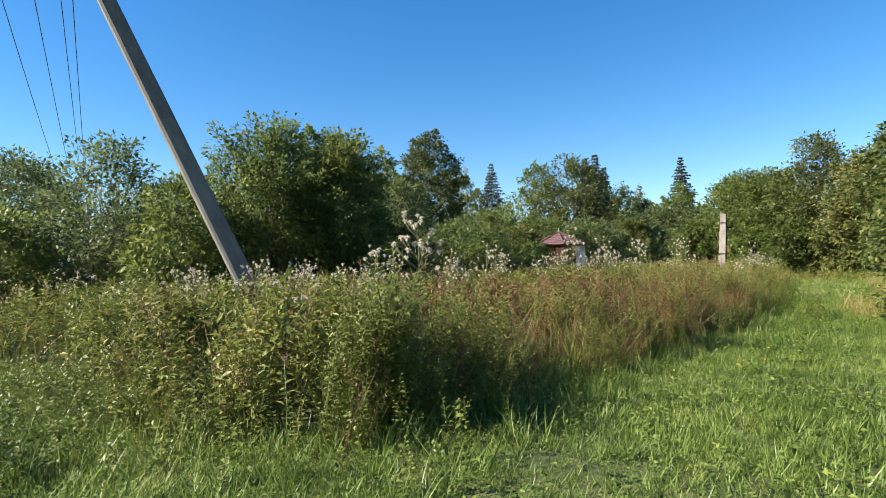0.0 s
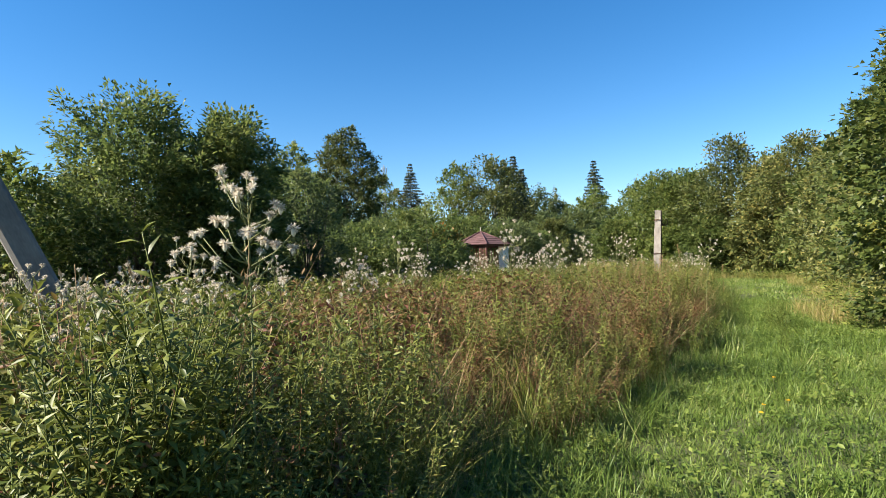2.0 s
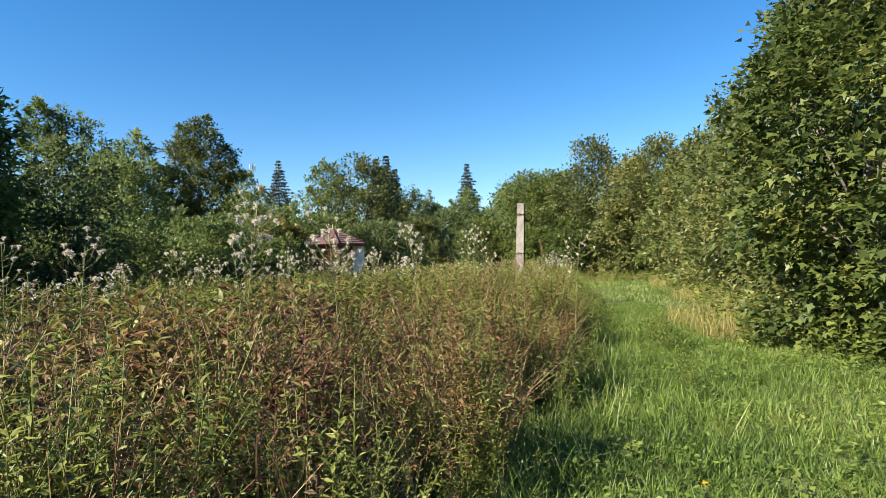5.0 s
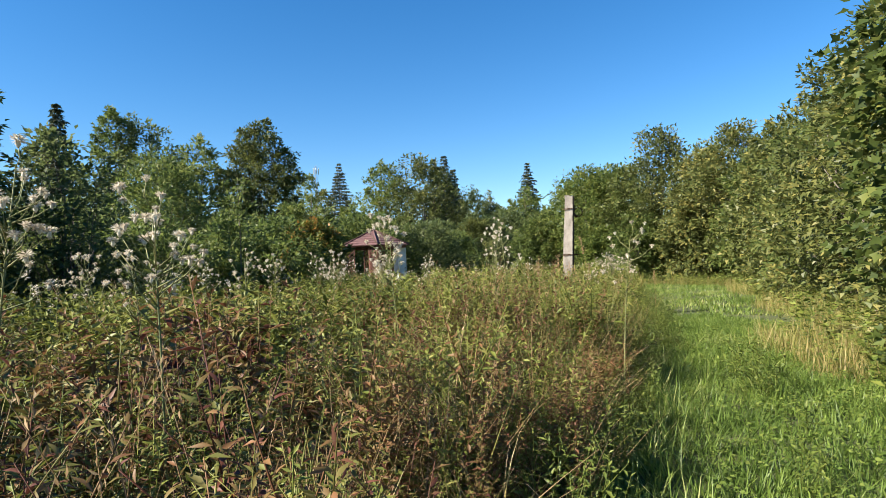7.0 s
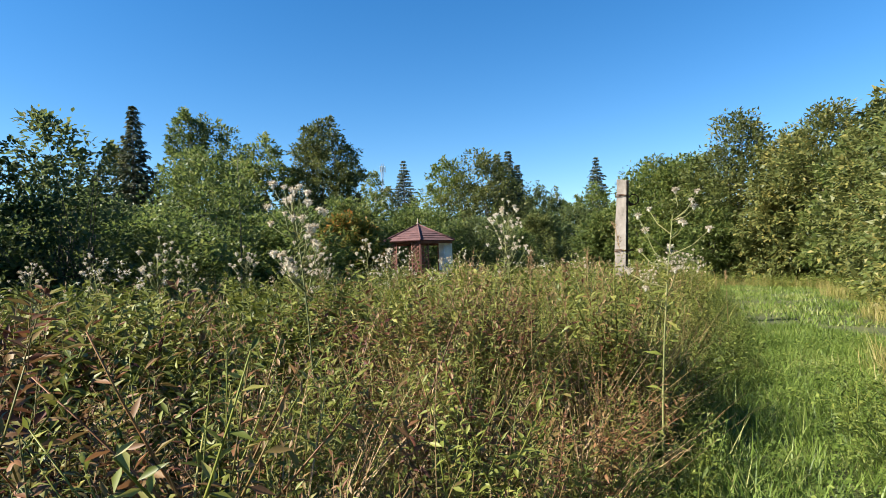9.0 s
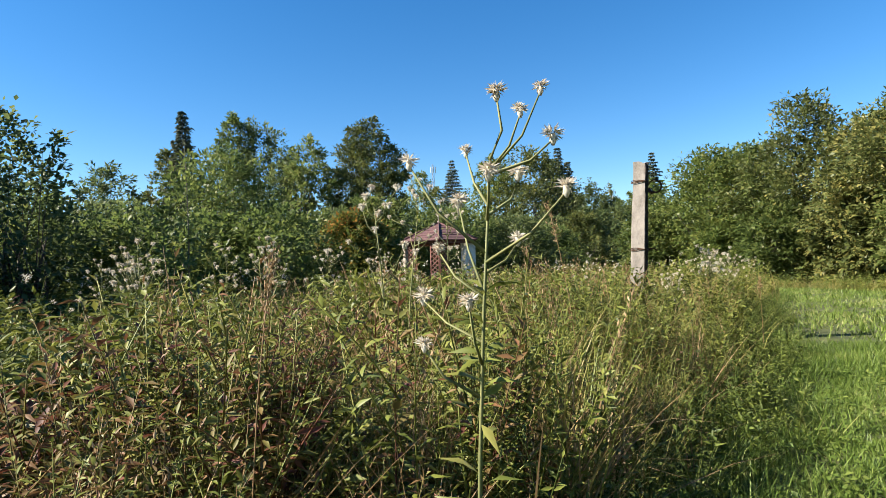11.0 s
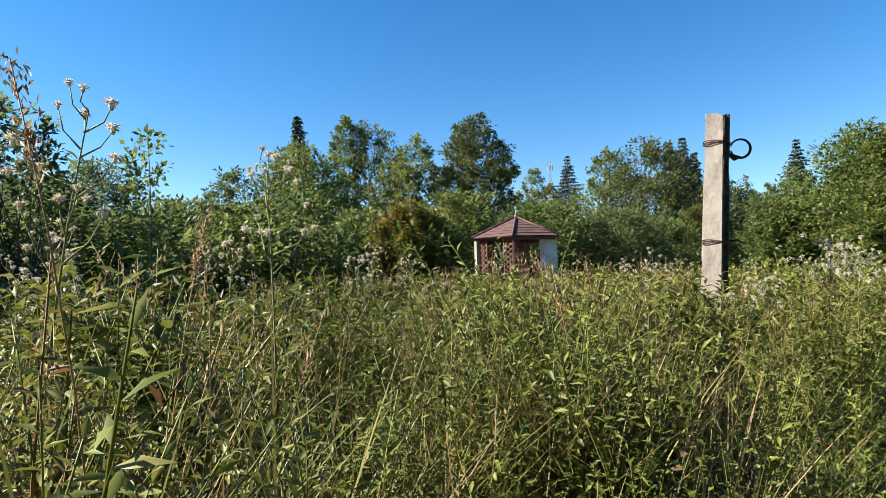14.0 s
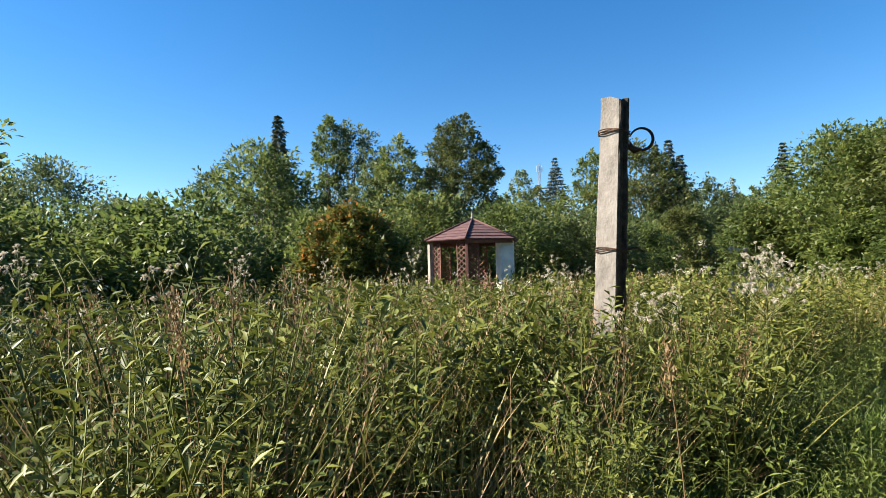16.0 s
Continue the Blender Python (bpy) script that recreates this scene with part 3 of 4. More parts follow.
# ---- concrete stub post with wire ties ----
def stub_post():
    t = thing("concrete_post", 10.14, 20.43, 0, 0, "weathered square concrete post with rusty wire ties", "post")
    t.matrix_world = Matrix.Translation((10.14, 20.43, 0)) @ Matrix.Rotation(radians(3.2), 4, "Y") @ Matrix.Rotation(radians(53), 4, "Z")
    bm = bmesh.new()
    n, h = 60, 3.0
    rings = []
    for i in range(n + 1):
        k = i / n
        a, b, c = 0.088 + 0.022 * (1 - k), 0.105 + 0.022 * (1 - k), 0.012
        pts = [(-a + c, -b), (-a + 0.038, -b), (-a + 0.05, -b + 0.035), (a - 0.05, -b + 0.035), (a - 0.038, -b), (a - c, -b), (a, -b + c), (a, -0.02), (a - 0.006, 0.0), (a, 0.02), (a, b - c), (a - c, b), (0, b), (-a + c, b), (-a, b - c), (-a, 0), (-a, -b + c)]
        ring = []
        for j, (x, y) in enumerate(pts):
            corner = abs(x) > a - 0.045 and abs(y) > b - 0.02
            chip = max(0.0, noise.noise(Vector((j * 3.1, k * 11, 2)))) * (0.024 if corner else 0.005)
            f = 1 - chip / 0.1
            z = -0.4 + (h + 0.4) * k
            if i == n:
                z -= 0.05 * max(0, noise.noise(Vector((x * 9, y * 9, 4)))) + (0.03 if y < -0.05 and x < 0 else 0)
            ring.append(bm.verts.new((x * f, y * f, z)))
        rings.append(ring)
    m = len(rings[0])
    for r0, r1 in zip(rings, rings[1:]):
        for j in range(m):
            bm.faces.new((r0[j], r0[(j + 1) % m], r1[(j + 1) % m], r1[j]))
    bm.faces.new(rings[0][::-1]), bm.faces.new(rings[-1])
    # upright faces on the -y side, groove included, take a darker concrete
    for fc in bm.faces:
        if fc.normal.length == 0:
            fc.normal_update()
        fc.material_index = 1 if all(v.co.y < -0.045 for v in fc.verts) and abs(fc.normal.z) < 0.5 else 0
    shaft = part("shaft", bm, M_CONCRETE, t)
    shaft.data.materials.append(M_DARK_SIDE)
    for z in (2.66, 1.56):
        bits = []
        for s in range(3):
            a = np.linspace(0, 2 * np.pi, 33)
            sq = 1 / np.maximum(np.abs(np.cos(a)) / 0.113, np.abs(np.sin(a)) / 0.128)
            r = np.minimum(sq, 0.145)
            bits.append(tube(np.stack((r * np.cos(a), r * np.sin(a), z + 0.011 * s + 0.012 * np.sin(a * 2 + s)), 1), np.full(33, 0.0055), 6))
        part("wire_tie", join(bits), M_RUSTY, t, "rusty twisted wire tie")
    bits = []
    for s in range(3):
        a = np.linspace(-2.9, 2.9, 26)
        r = 0.098 + 0.006 * s
        out = 0.235 + r * np.cos(a)
        bits.append(tube(np.stack((0.6 * out + 0.02 + 0.006 * s, -0.8 * out, 2.62 + r * np.sin(a)), 1), np.full(26, 0.0065), 6))
    part("wire_loop", join(bits), M_RUSTY, t, "loose curl of rusty wire")
    part("wire_knot", tube([(0.08, -0.09, 2.56), (0.12, -0.15, 2.51), (0.15, -0.20, 2.52)], [0.02, 0.036, 0.012], 6), M_RUSTY, t)
    part("wire_end", tube([(0.08, -0.08, 1.58), (0.14, -0.18, 1.6), (0.18, -0.24, 1.56)], [0.012, 0.014, 0.006], 6), M_RUSTY, t)


stub_post()


# ---- gazebo ----
M_ROOF = solid_mat("red_brown_bitumen_shingle", [(0.3, (0.05, 0.024, 0.025)), (0.55, (0.095, 0.043, 0.043)), (0.75, (0.14, 0.075, 0.07))], 4, 60, 0.9, 0.4, 0.006)
M_TIMBER = solid_mat("red_brown_stained_timber", [(0.3, (0.07, 0.028, 0.02)), (0.6, (0.17, 0.07, 0.05)), (0.8, (0.24, 0.11, 0.08))], 5, 50, 0.75, 0.3, 0.004, 0, (1, 1, 0.2))
M_WHITE = solid_mat("worn_white_paint", [(0.3, (0.5, 0.5, 0.47)), (0.55, (0.72, 0.72, 0.69)), (0.8, (0.80, 0.80, 0.78))], 3, 40, 0.6, 0.2, 0.003)
M_GREYWOOD = solid_mat("bleached_bare_wood", [(0.3, (0.22, 0.17, 0.13)), (0.6, (0.40, 0.34, 0.28)), (0.8, (0.52, 0.46, 0.40))], 5, 50, 0.85, 0.3, 0.004, 0, (1, 1, 0.2))


def slab(bm, cx, cy, cz, sx, sy, sz, turn=0.0, tilt=0.0, bevel=0.006):
    made = bmesh.ops.create_cube(bm, size=1.0)["verts"]
    m = pose(cx, cy, cz, 0, 0, turn) @ pose(0, 0, 0, tilt, 0, 0) @ Matrix.Diagonal((sx, sy, sz, 1))
    bmesh.ops.transform(bm, matrix=m, verts=made)
    if bevel:
        edges = list({e for v in made for e in v.link_edges})
        bmesh.ops.bevel(bm, geom=edges, offset=bevel, segments=1, affect="EDGES")


def gazebo():
    t = thing("gazebo", 7.53, 34.9, 0.0, 0, "six-sided garden gazebo with red-brown shingle roof and lattice sides", "gazebo")
    R, eave, top = 1.62, 2.46, 3.22
    first = -92
    ang = [radians(first + 60 * i) for i in range(6)]
    for i in range(6):
        a, b = ang[i], ang[(i + 1) % 6]
        for c in range(7):                     # shingle courses lapping one over the next
            k0, k1 = c / 7, (c + 1) / 7
            bm = bmesh.new()
            r0, r1 = 1.08 * R * (1 - k0), 1.08 * R * (1 - k1) * 0.985
            z0, z1 = eave + (top - eave) * k0 + 0.014, eave + (top - eave) * k1
            q = [(r0 * math.cos(a), r0 * math.sin(a), z0), (r0 * math.cos(b), r0 * math.sin(b), z0), (r1 * math.cos(b), r1 * math.sin(b), z1 + 0.002), (r1 * math.cos(a), r1 * math.sin(a), z1 + 0.002)]
            up = [bm.verts.new(p) for p in q]
            dn = [bm.verts.new((p[0] * 0.99, p[1] * 0.99, p[2] - 0.03)) for p in q]
            bm.faces.new(up), bm.faces.new(dn[::-1])
            for j in range(4):
                bm.faces.new((up[j], dn[j], dn[(j + 1) % 4], up[(j + 1) % 4]))
            part("shingle_course", bm, M_ROOF, t)
        # hip cap, fascia and posts
        p0, p1 = (1.09 * R * math.cos(a), 1.09 * R * math.sin(a), eave + 0.03), (0, 0, top + 0.03)
        part("hip_cap", tube([p0, p1], [0.035, 0.03], 5), M_ROOF, t)
        mid = (a + b) / 2
        bm = bmesh.new()
        slab(bm, R * 0.866 * math.cos(mid), R * 0.866 * math.sin(mid), eave - 0.075, 0.03, R * 0.99, 0.11, math.degrees(mid))
        part("fascia", bm, M_TIMBER, t)
        if i == 1:
            continue                            # the white corner closet stands here
        bm = bmesh.new()
        slab(bm, R * 0.93 * math.cos(a), R * 0.93 * math.sin(a), (eave - 0.05) / 2, 0.085, 0.085, eave - 0.05, math.degrees(a))
        part("post", bm, M_GREYWOOD if i == 5 else M_TIMBER, t)
        # narrow side panels at each corner
        for s in (1, -1):
            nb = ang[(i + s) % 6]
            ca, cb = np.array([math.cos(a), math.sin(a)]) * R * 0.93, np.array([math.cos(nb), math.sin(nb)]) * R * 0.93
            d = (cb - ca) / np.linalg.norm(cb - ca)
            turn = math.degrees(math.atan2(d[1], d[0]))
            w = 0.34
            e = ca + d * (0.05 + w)
            bm = bmesh.new()
            slab(bm, e[0], e[1], 1.2, 0.04, 0.04, 2.36, turn)
            part("stile", bm, M_TIMBER, t)
            bits = bmesh.new()
            for j in range(12):
                for lean in (38, -38):
                    c = ca + d * (0.05 + w / 2)
                    z = 0.35 + j * 0.175
                    made = bmesh.ops.create_cube(bits, size=1.0)["verts"]
                    m = pose(c[0], c[1], z, 0, 0, turn) @ pose(0, 0.006 * (1 if lean > 0 else -1), 0, 0, lean, 0) @ Matrix.Diagonal((w * 1.2, 0.010, 0.028, 1))
                    bmesh.ops.transform(bits, matrix=m, verts=made)
            part("lattice", bits, M_TIMBER, t, "criss-cross wooden lattice")
    part("finial", tube([(0, 0, top), (0, 0, top + 0.06), (0, 0, top + 0.10), (0, 0, top + 0.28)], [0.05, 0.05, 0.022, 0.012], 8), M_GREYWOOD, t)
    bm = bmesh.new()
    bmesh.ops.create_cone(bm, cap_ends=True, segments=6, radius1=R, radius2=R, depth=0.12, matrix=pose(0, 0, 0.1, 0, 0, first))
    part("floor_deck", bm, M_GREYWOOD, t)
    for i in (2, 3):
        a, b = ang[i], ang[(i + 1) % 6]
        bm = bmesh.new()
        mid = (a + b) / 2
        for zz in (0.45, 0.62, 0.79, 0.96):
            slab(bm, R * 0.8 * math.cos(mid), R * 0.8 * math.sin(mid), zz, 0.025, R * 0.9, 0.12, math.degrees(mid))
        part("railing", bm, M_TIMBER, t)
    a = ang[5]
    bm = bmesh.new()
    slab(bm, R * 0.99 * math.cos(a), R * 0.99 * math.sin(a), 1.2, 0.12, 0.03, 2.3, -35)
    part("corner_board", bm, M_GREYWOOD, t, "bleached bare corner board")
    # white closet built into one corner
    cx, cy, turn = 1.13, -0.62, 40
    bm = bmesh.new()
    slab(bm, cx, cy, 1.28, 0.56, 0.30, 2.26, turn, 0, 0.012)
    closet = part("corner_closet", bm, M_WHITE, t, "white-painted corner closet")
    bm = bmesh.new()
    n = Vector((math.sin(radians(turn)), -math.cos(radians(turn))))
    slab(bm, cx + n.x * 0.16, cy + n.y * 0.16, 1.28, 0.42, 0.024, 1.9, turn, 0, 0.008)
    part("closet_door", bm, M_WHITE, closet)


gazebo()


# ---- far house and radio mast ----
def far_house():
    t = thing("house", 47, 123, 0, 15, "small grey-roofed house half hidden by bushes", "house")
    bm = bmesh.new()
    slab(bm, 0, 0, 3.4, 7, 6, 6.8, 0, 0, 0.02)
    part("wall", bm, M_GREYWOOD, t)
    M_SLATE = solid_mat("grey_sheet_roof", [(0.3, (0.16, 0.18, 0.21)), (0.7, (0.28, 0.30, 0.33))], 2, 30, 0.6, 0.2, 0.01)
    for s in (1, -1):
        bm = bmesh.new()
        slab(bm, 0, s * 1.68, 8.05, 7.8, 4.25, 0.12, 0, -s * 38, 0.01)
        part("roof", bm, M_SLATE, t)
    for x in (-1.8, 1.8):
        bm = bmesh.new()
        slab(bm, x, -3.03, 4.6, 1.0, 0.08, 1.3, 0, 0, 0.01)
        part("window", bm, M_WHITE, t)


far_house()


def radio_mast():
    t = thing("radio_mast", 14.5, 258, 0, 10, "slim far-off radio mast with white antennas", "mast")
    for x, y in ((-0.7, -0.4), (0.7, -0.4), (0, 0.8)):
        part("leg", tube([(x, y, 0), (x * 0.6, y * 0.6, 46)], [0.12, 0.08], 5), M_WIRE, t)
    bits = [tube([(-0.7 * (1 - 0.4 * k), -0.4 * (1 - .4 * k), 46 * k), (0.7 * (1 - .4 * (k + .05)), -0.4 * (1 - .4 * (k + .05)), 46 * (k + 0.05))], [0.05, 0.05], 4) for k in np.arange(0, 0.95, 0.05)]
    part("bracing", join(bits), M_WIRE, t)
    for x in (-1.0, 0.0, 1.0):
        bm = bmesh.new()
        slab(bm, x, -0.6, 43.5, 0.4, 0.25, 2.6, 0, 0, 0.03)
        part("antenna", bm, M_WHITE, t)


radio_mast()


# ---- plant templates, one metre tall unless told ----
SLIM = (np.array([(0, 0, 0), (-0.16, 0.45, 0.06), (0, 1, -0.1), (0.16, 0.45, 0.06)]), np.array([(0, 2, 1), (0, 3, 2)]))


def blade(length, width, lean, curl, turn, segs=4, base=(0, 0, 0)):
    k = np.linspace(0, 1, segs + 1)
    ang = lean + curl * k
    dz, dr = np.cos(ang), np.sin(ang)
    z = np.concatenate(([0], np.cumsum((dz[1:] + dz[:-1]) / 2))) * length / segs
    r = np.concatenate(([0], np.cumsum((dr[1:] + dr[:-1]) / 2))) * length / segs
    w = width * np.minimum(1, 1.25 * (1 - k) ** 0.7) * 0.5
    c, s = math.cos(turn), math.sin(turn)
    v, f = [], []
    for i in range(segs):
        v += [(r[i] * c - w[i] * s, r[i] * s + w[i] * c, z[i]), (r[i] * c + w[i] * s, r[i] * s - w[i] * c, z[i])]
    v.append((r[-1] * c, r[-1] * s, z[-1]))
    for i in range(segs - 1):
        a = 2 * i
        f += [(a, a + 1, a + 3), (a, a + 3, a + 2)]
    f.append((2 * segs - 2, 2 * segs - 1, 2 * segs))
    return np.array(v) + np.array(base), np.array(f)


def grass_clump(n, h, spread, width, curl=0.9, segs=4, lean=0.25):
    bits = []
    for _ in range(n):
        a = rng.uniform(0, 2 * np.pi)
        q = rng.uniform(0, 1) ** 0.5 * spread
        bits.append(blade(h * rng.uniform(0.55, 1.1), width * rng.uniform(0.7, 1.3), abs(rng.normal(0, lean)), abs(rng.normal(0, curl)), rng.uniform(0, 2 * np.pi), segs, (q * math.cos(a), q * math.sin(a), -0.02)))
    return join(bits)


def herb(h, leaves, length, template=LANCE, up=0.35, first=0.15, tops=0, taper=0.6):
    bend = rng.normal(0, 0.06, 2)
    k = np.linspace(0, 1, 4)
    pts = np.stack((bend[0] * k ** 2 * h, bend[1] * k ** 2 * h, k * h), 1)
    bits = [tube(pts, 0.0042 * (1 - 0.6 * k), 3)]
    kk = np.linspace(first, 1, leaves)
    a = np.arange(leaves) * 2.4 + rng.normal(0, 0.3, leaves)
    p = np.stack((bend[0] * kk ** 2 * h, bend[1] * kk ** 2 * h, kk * h), 1)
    rise = up * (0.2 + kk) + rng.normal(0, 0.25, leaves)
    ax = np.stack((np.cos(a), np.sin(a), rise), 1)
    nr = np.stack((-np.cos(a) * rise, -np.sin(a) * rise, np.ones(leaves)), 1) + rng.normal(0, 0.3, (leaves, 3))
    bits.append(scatter(template, p, frames_of(ax, nr), length * (1 - taper * kk ** 2) * rng.uniform(0.7, 1.2, leaves)))
    for _ in range(tops):
        a0, z0 = rng.uniform(0, 2 * np.pi), rng.uniform(0.72, 0.95) * h
        tip = np.array([math.cos(a0) * 0.10, math.sin(a0) * 0.10, z0 + 0.16])
        b0 = np.array([bend[0] * (z0 / h) ** 2 * h, bend[1] * (z0 / h) ** 2 * h, z0])
        m = 7
        q = b0 + (tip - b0) * np.linspace(0.3, 1, m)[:, None]
        bits.append(scatter(LEAF, q, frames_of(rng.normal(0, 1, (m, 3)) + (0, 0, 0.6), rng.normal(0, 1, (m, 3))), np.full(m, length * 0.35)))
    return join(bits)


def bushy(h, arms, per, length, template, sides=3):
    """A branching herb: a main stem and side shoots, all leafy."""
    bits = [herb(h, per, length, template, 0.45, 0.15, 0, 0.45)]
    for i in range(arms):
        z = h * rng.uniform(0.25, 0.75)
        a = i * 2.4 + rng.normal(0, 0.3)
        v, f = herb(h * rng.uniform(0.3, 0.5), per // 2, length * 0.85, template, 0.45, 0.1, 0, 0.4)
        tilt = rng.uniform(0.4, 0.8)
        m = np.array(Matrix.Rotation(a, 3, "Z") @ Matrix.Rotation(tilt, 3, "Y"))
        bits.append((v @ m.T + np.array([0, 0, z]), f))
    return join(bits)


def panicle(h, seeds=16, open_=0.05):
    bend = rng.normal(0, 0.12, 2)
    k = np.linspace(0, 1, 6)
    pts = np.stack((bend[0] * k ** 2.2 * h, bend[1] * k ** 2.2 * h, k * h), 1)
    bits = [tube(pts, 0.0028 * (1 - 0.6 * k), 3)]
    kk = rng.uniform(0.76, 1.0, seeds)
    p = np.stack((bend[0] * kk ** 2.2 * h, bend[1] * kk ** 2.2 * h, kk * h), 1) + rng.normal(0, open_ * 0.4, (seeds, 3)) * np.array([1, 1, 0.3])
    bits.append(scatter(SLIM, p, frames_of(rng.normal(0, 0.3, (seeds, 3)) + (0, 0, 1), rng.normal(0, 1, (seeds, 3))), np.full(seeds, 0.03)))
    return join(bits)


def fluff(r=0.02, n=16):
    d = rng.normal(0, 1, (n, 3)) + np.array([0, 0, 0.5])
    d /= np.linalg.norm(d, axis=1, keepdims=True)
    return scatter(CHIP, d * r * 0.25, frames_of(d + rng.normal(0, 0.35, (n, 3)), rng.normal(0, 1, (n, 3))), (r * rng.uniform(0.7, 1.2, n))[:, None] * np.array([[0.42, 1, 1]]))


def plant_out(name, templates, x, y, size, material, label, category, lean=0.09, z=0.0):
    """All plants of one kind, too many to count, as one sheet."""
    which = rng.integers(0, len(templates), len(x))
    bits = []
    for i, tp in enumerate(templates):
        m = which == i
        if m.sum():
            place = np.stack((x[m], y[m], np.full(m.sum(), z)), 1)
            s = np.asarray(size)[m]
            bits.append(scatter(tp, place, spins(m.sum(), lean), s))
    v, f = join(bits)
    return tagged(new(name, soup(name, v, f, material)), label, category, kind="stuff")


def meadow_spots(per_m2, near, far_, inside=-0.12):
    """Even random spots in the meadow that lie between two distances from the walk."""
    x0, x1, y0, y1 = -16, 22, 4, 36
    n = int(per_m2 * (x1 - x0) * (y1 - y0) * (1.5 if far_ < 14 else 1))
    x, y = spots(n, x0, x1, y0, y1)
    d = from_walk(x, y)
    e = border(x, y)
    ok = (d >= near) & (d < far_) & (e > inside + 0.2 * np.sin(x * 2.1) * np.cos(y * 1.7))
    ok &= np.hypot(x - 7.53, y - 34.9) > 1.7
    x, y = x[ok], y[ok]
    if far_ < 14:                                  # plants stand in clumps with gaps between
        keep = rng.uniform(0, 1, len(x)) < np.clip(0.6 + 2.0 * noise2(x, y, 1.15, 11.0), 0.2, 1)
        x, y = x[keep], y[keep]
    return x, y


def tall(x, y, lo, hi):
    return lo + (hi - lo) * np.clip(0.5 + 0.6 * noise2(x, y, 0.45, 3.0) + 1.0 * noise2(x, y, 1.15, 11.0) + 0.7 * noise2(x, y, 3.1, 5.0) + rng.normal(0, 0.18, len(x)), 0, 1.2)


def weight(x, y, spots_):
    w = np.zeros(len(x))
    for cx, cy, r in spots_:
        w = np.maximum(w, np.exp(-((x - cx) ** 2 + (y - cy) ** 2) / (r * r)))
    return w


RUST_SPOTS = ((3.0, 10.0, 2.8), (5.3, 12.0, 1.6), (1.0, 9.0, 1.6), (5.4, 14.0, 0.9), (2.0, 12.5, 1.8))
LUSH_SPOTS = ((-1.4, 5.2, 1.5), (-3.5, 7.0, 1.8), (-6, 7.5, 3), (9.5, 17.6, 1.5))
STRAW_SPOTS = ((0.75, 7.5, 0.7), (1.2, 7.0, 0.5), (6.6, 12.6, 1.3), (5.2, 11.2, 1.0), (1.6, 8.2, 0.8), (8.0, 14.2, 1.3), (9.0, 16.5, 1.5), (7.0, 14.6, 1.2), (10.4, 17.6, 1.2), (4.2, 10.2, 0.9))


def edge_low(x, y):
    """Plants stand lower at the meadow's border."""
    low = np.clip(0.80 + 0.45 * border(x, y) / 0.6, 0.65, 1.0)
    low = np.where((x + y > 19) & (from_walk(x, y) < 4.5), low * 1.06, low)
    return low * (1 + 0.2 * weight(x, y, ((7.5, 14.2, 0.8), (-1.3, 5.3, 1.3), (6.3, 12.6, 0.7))))


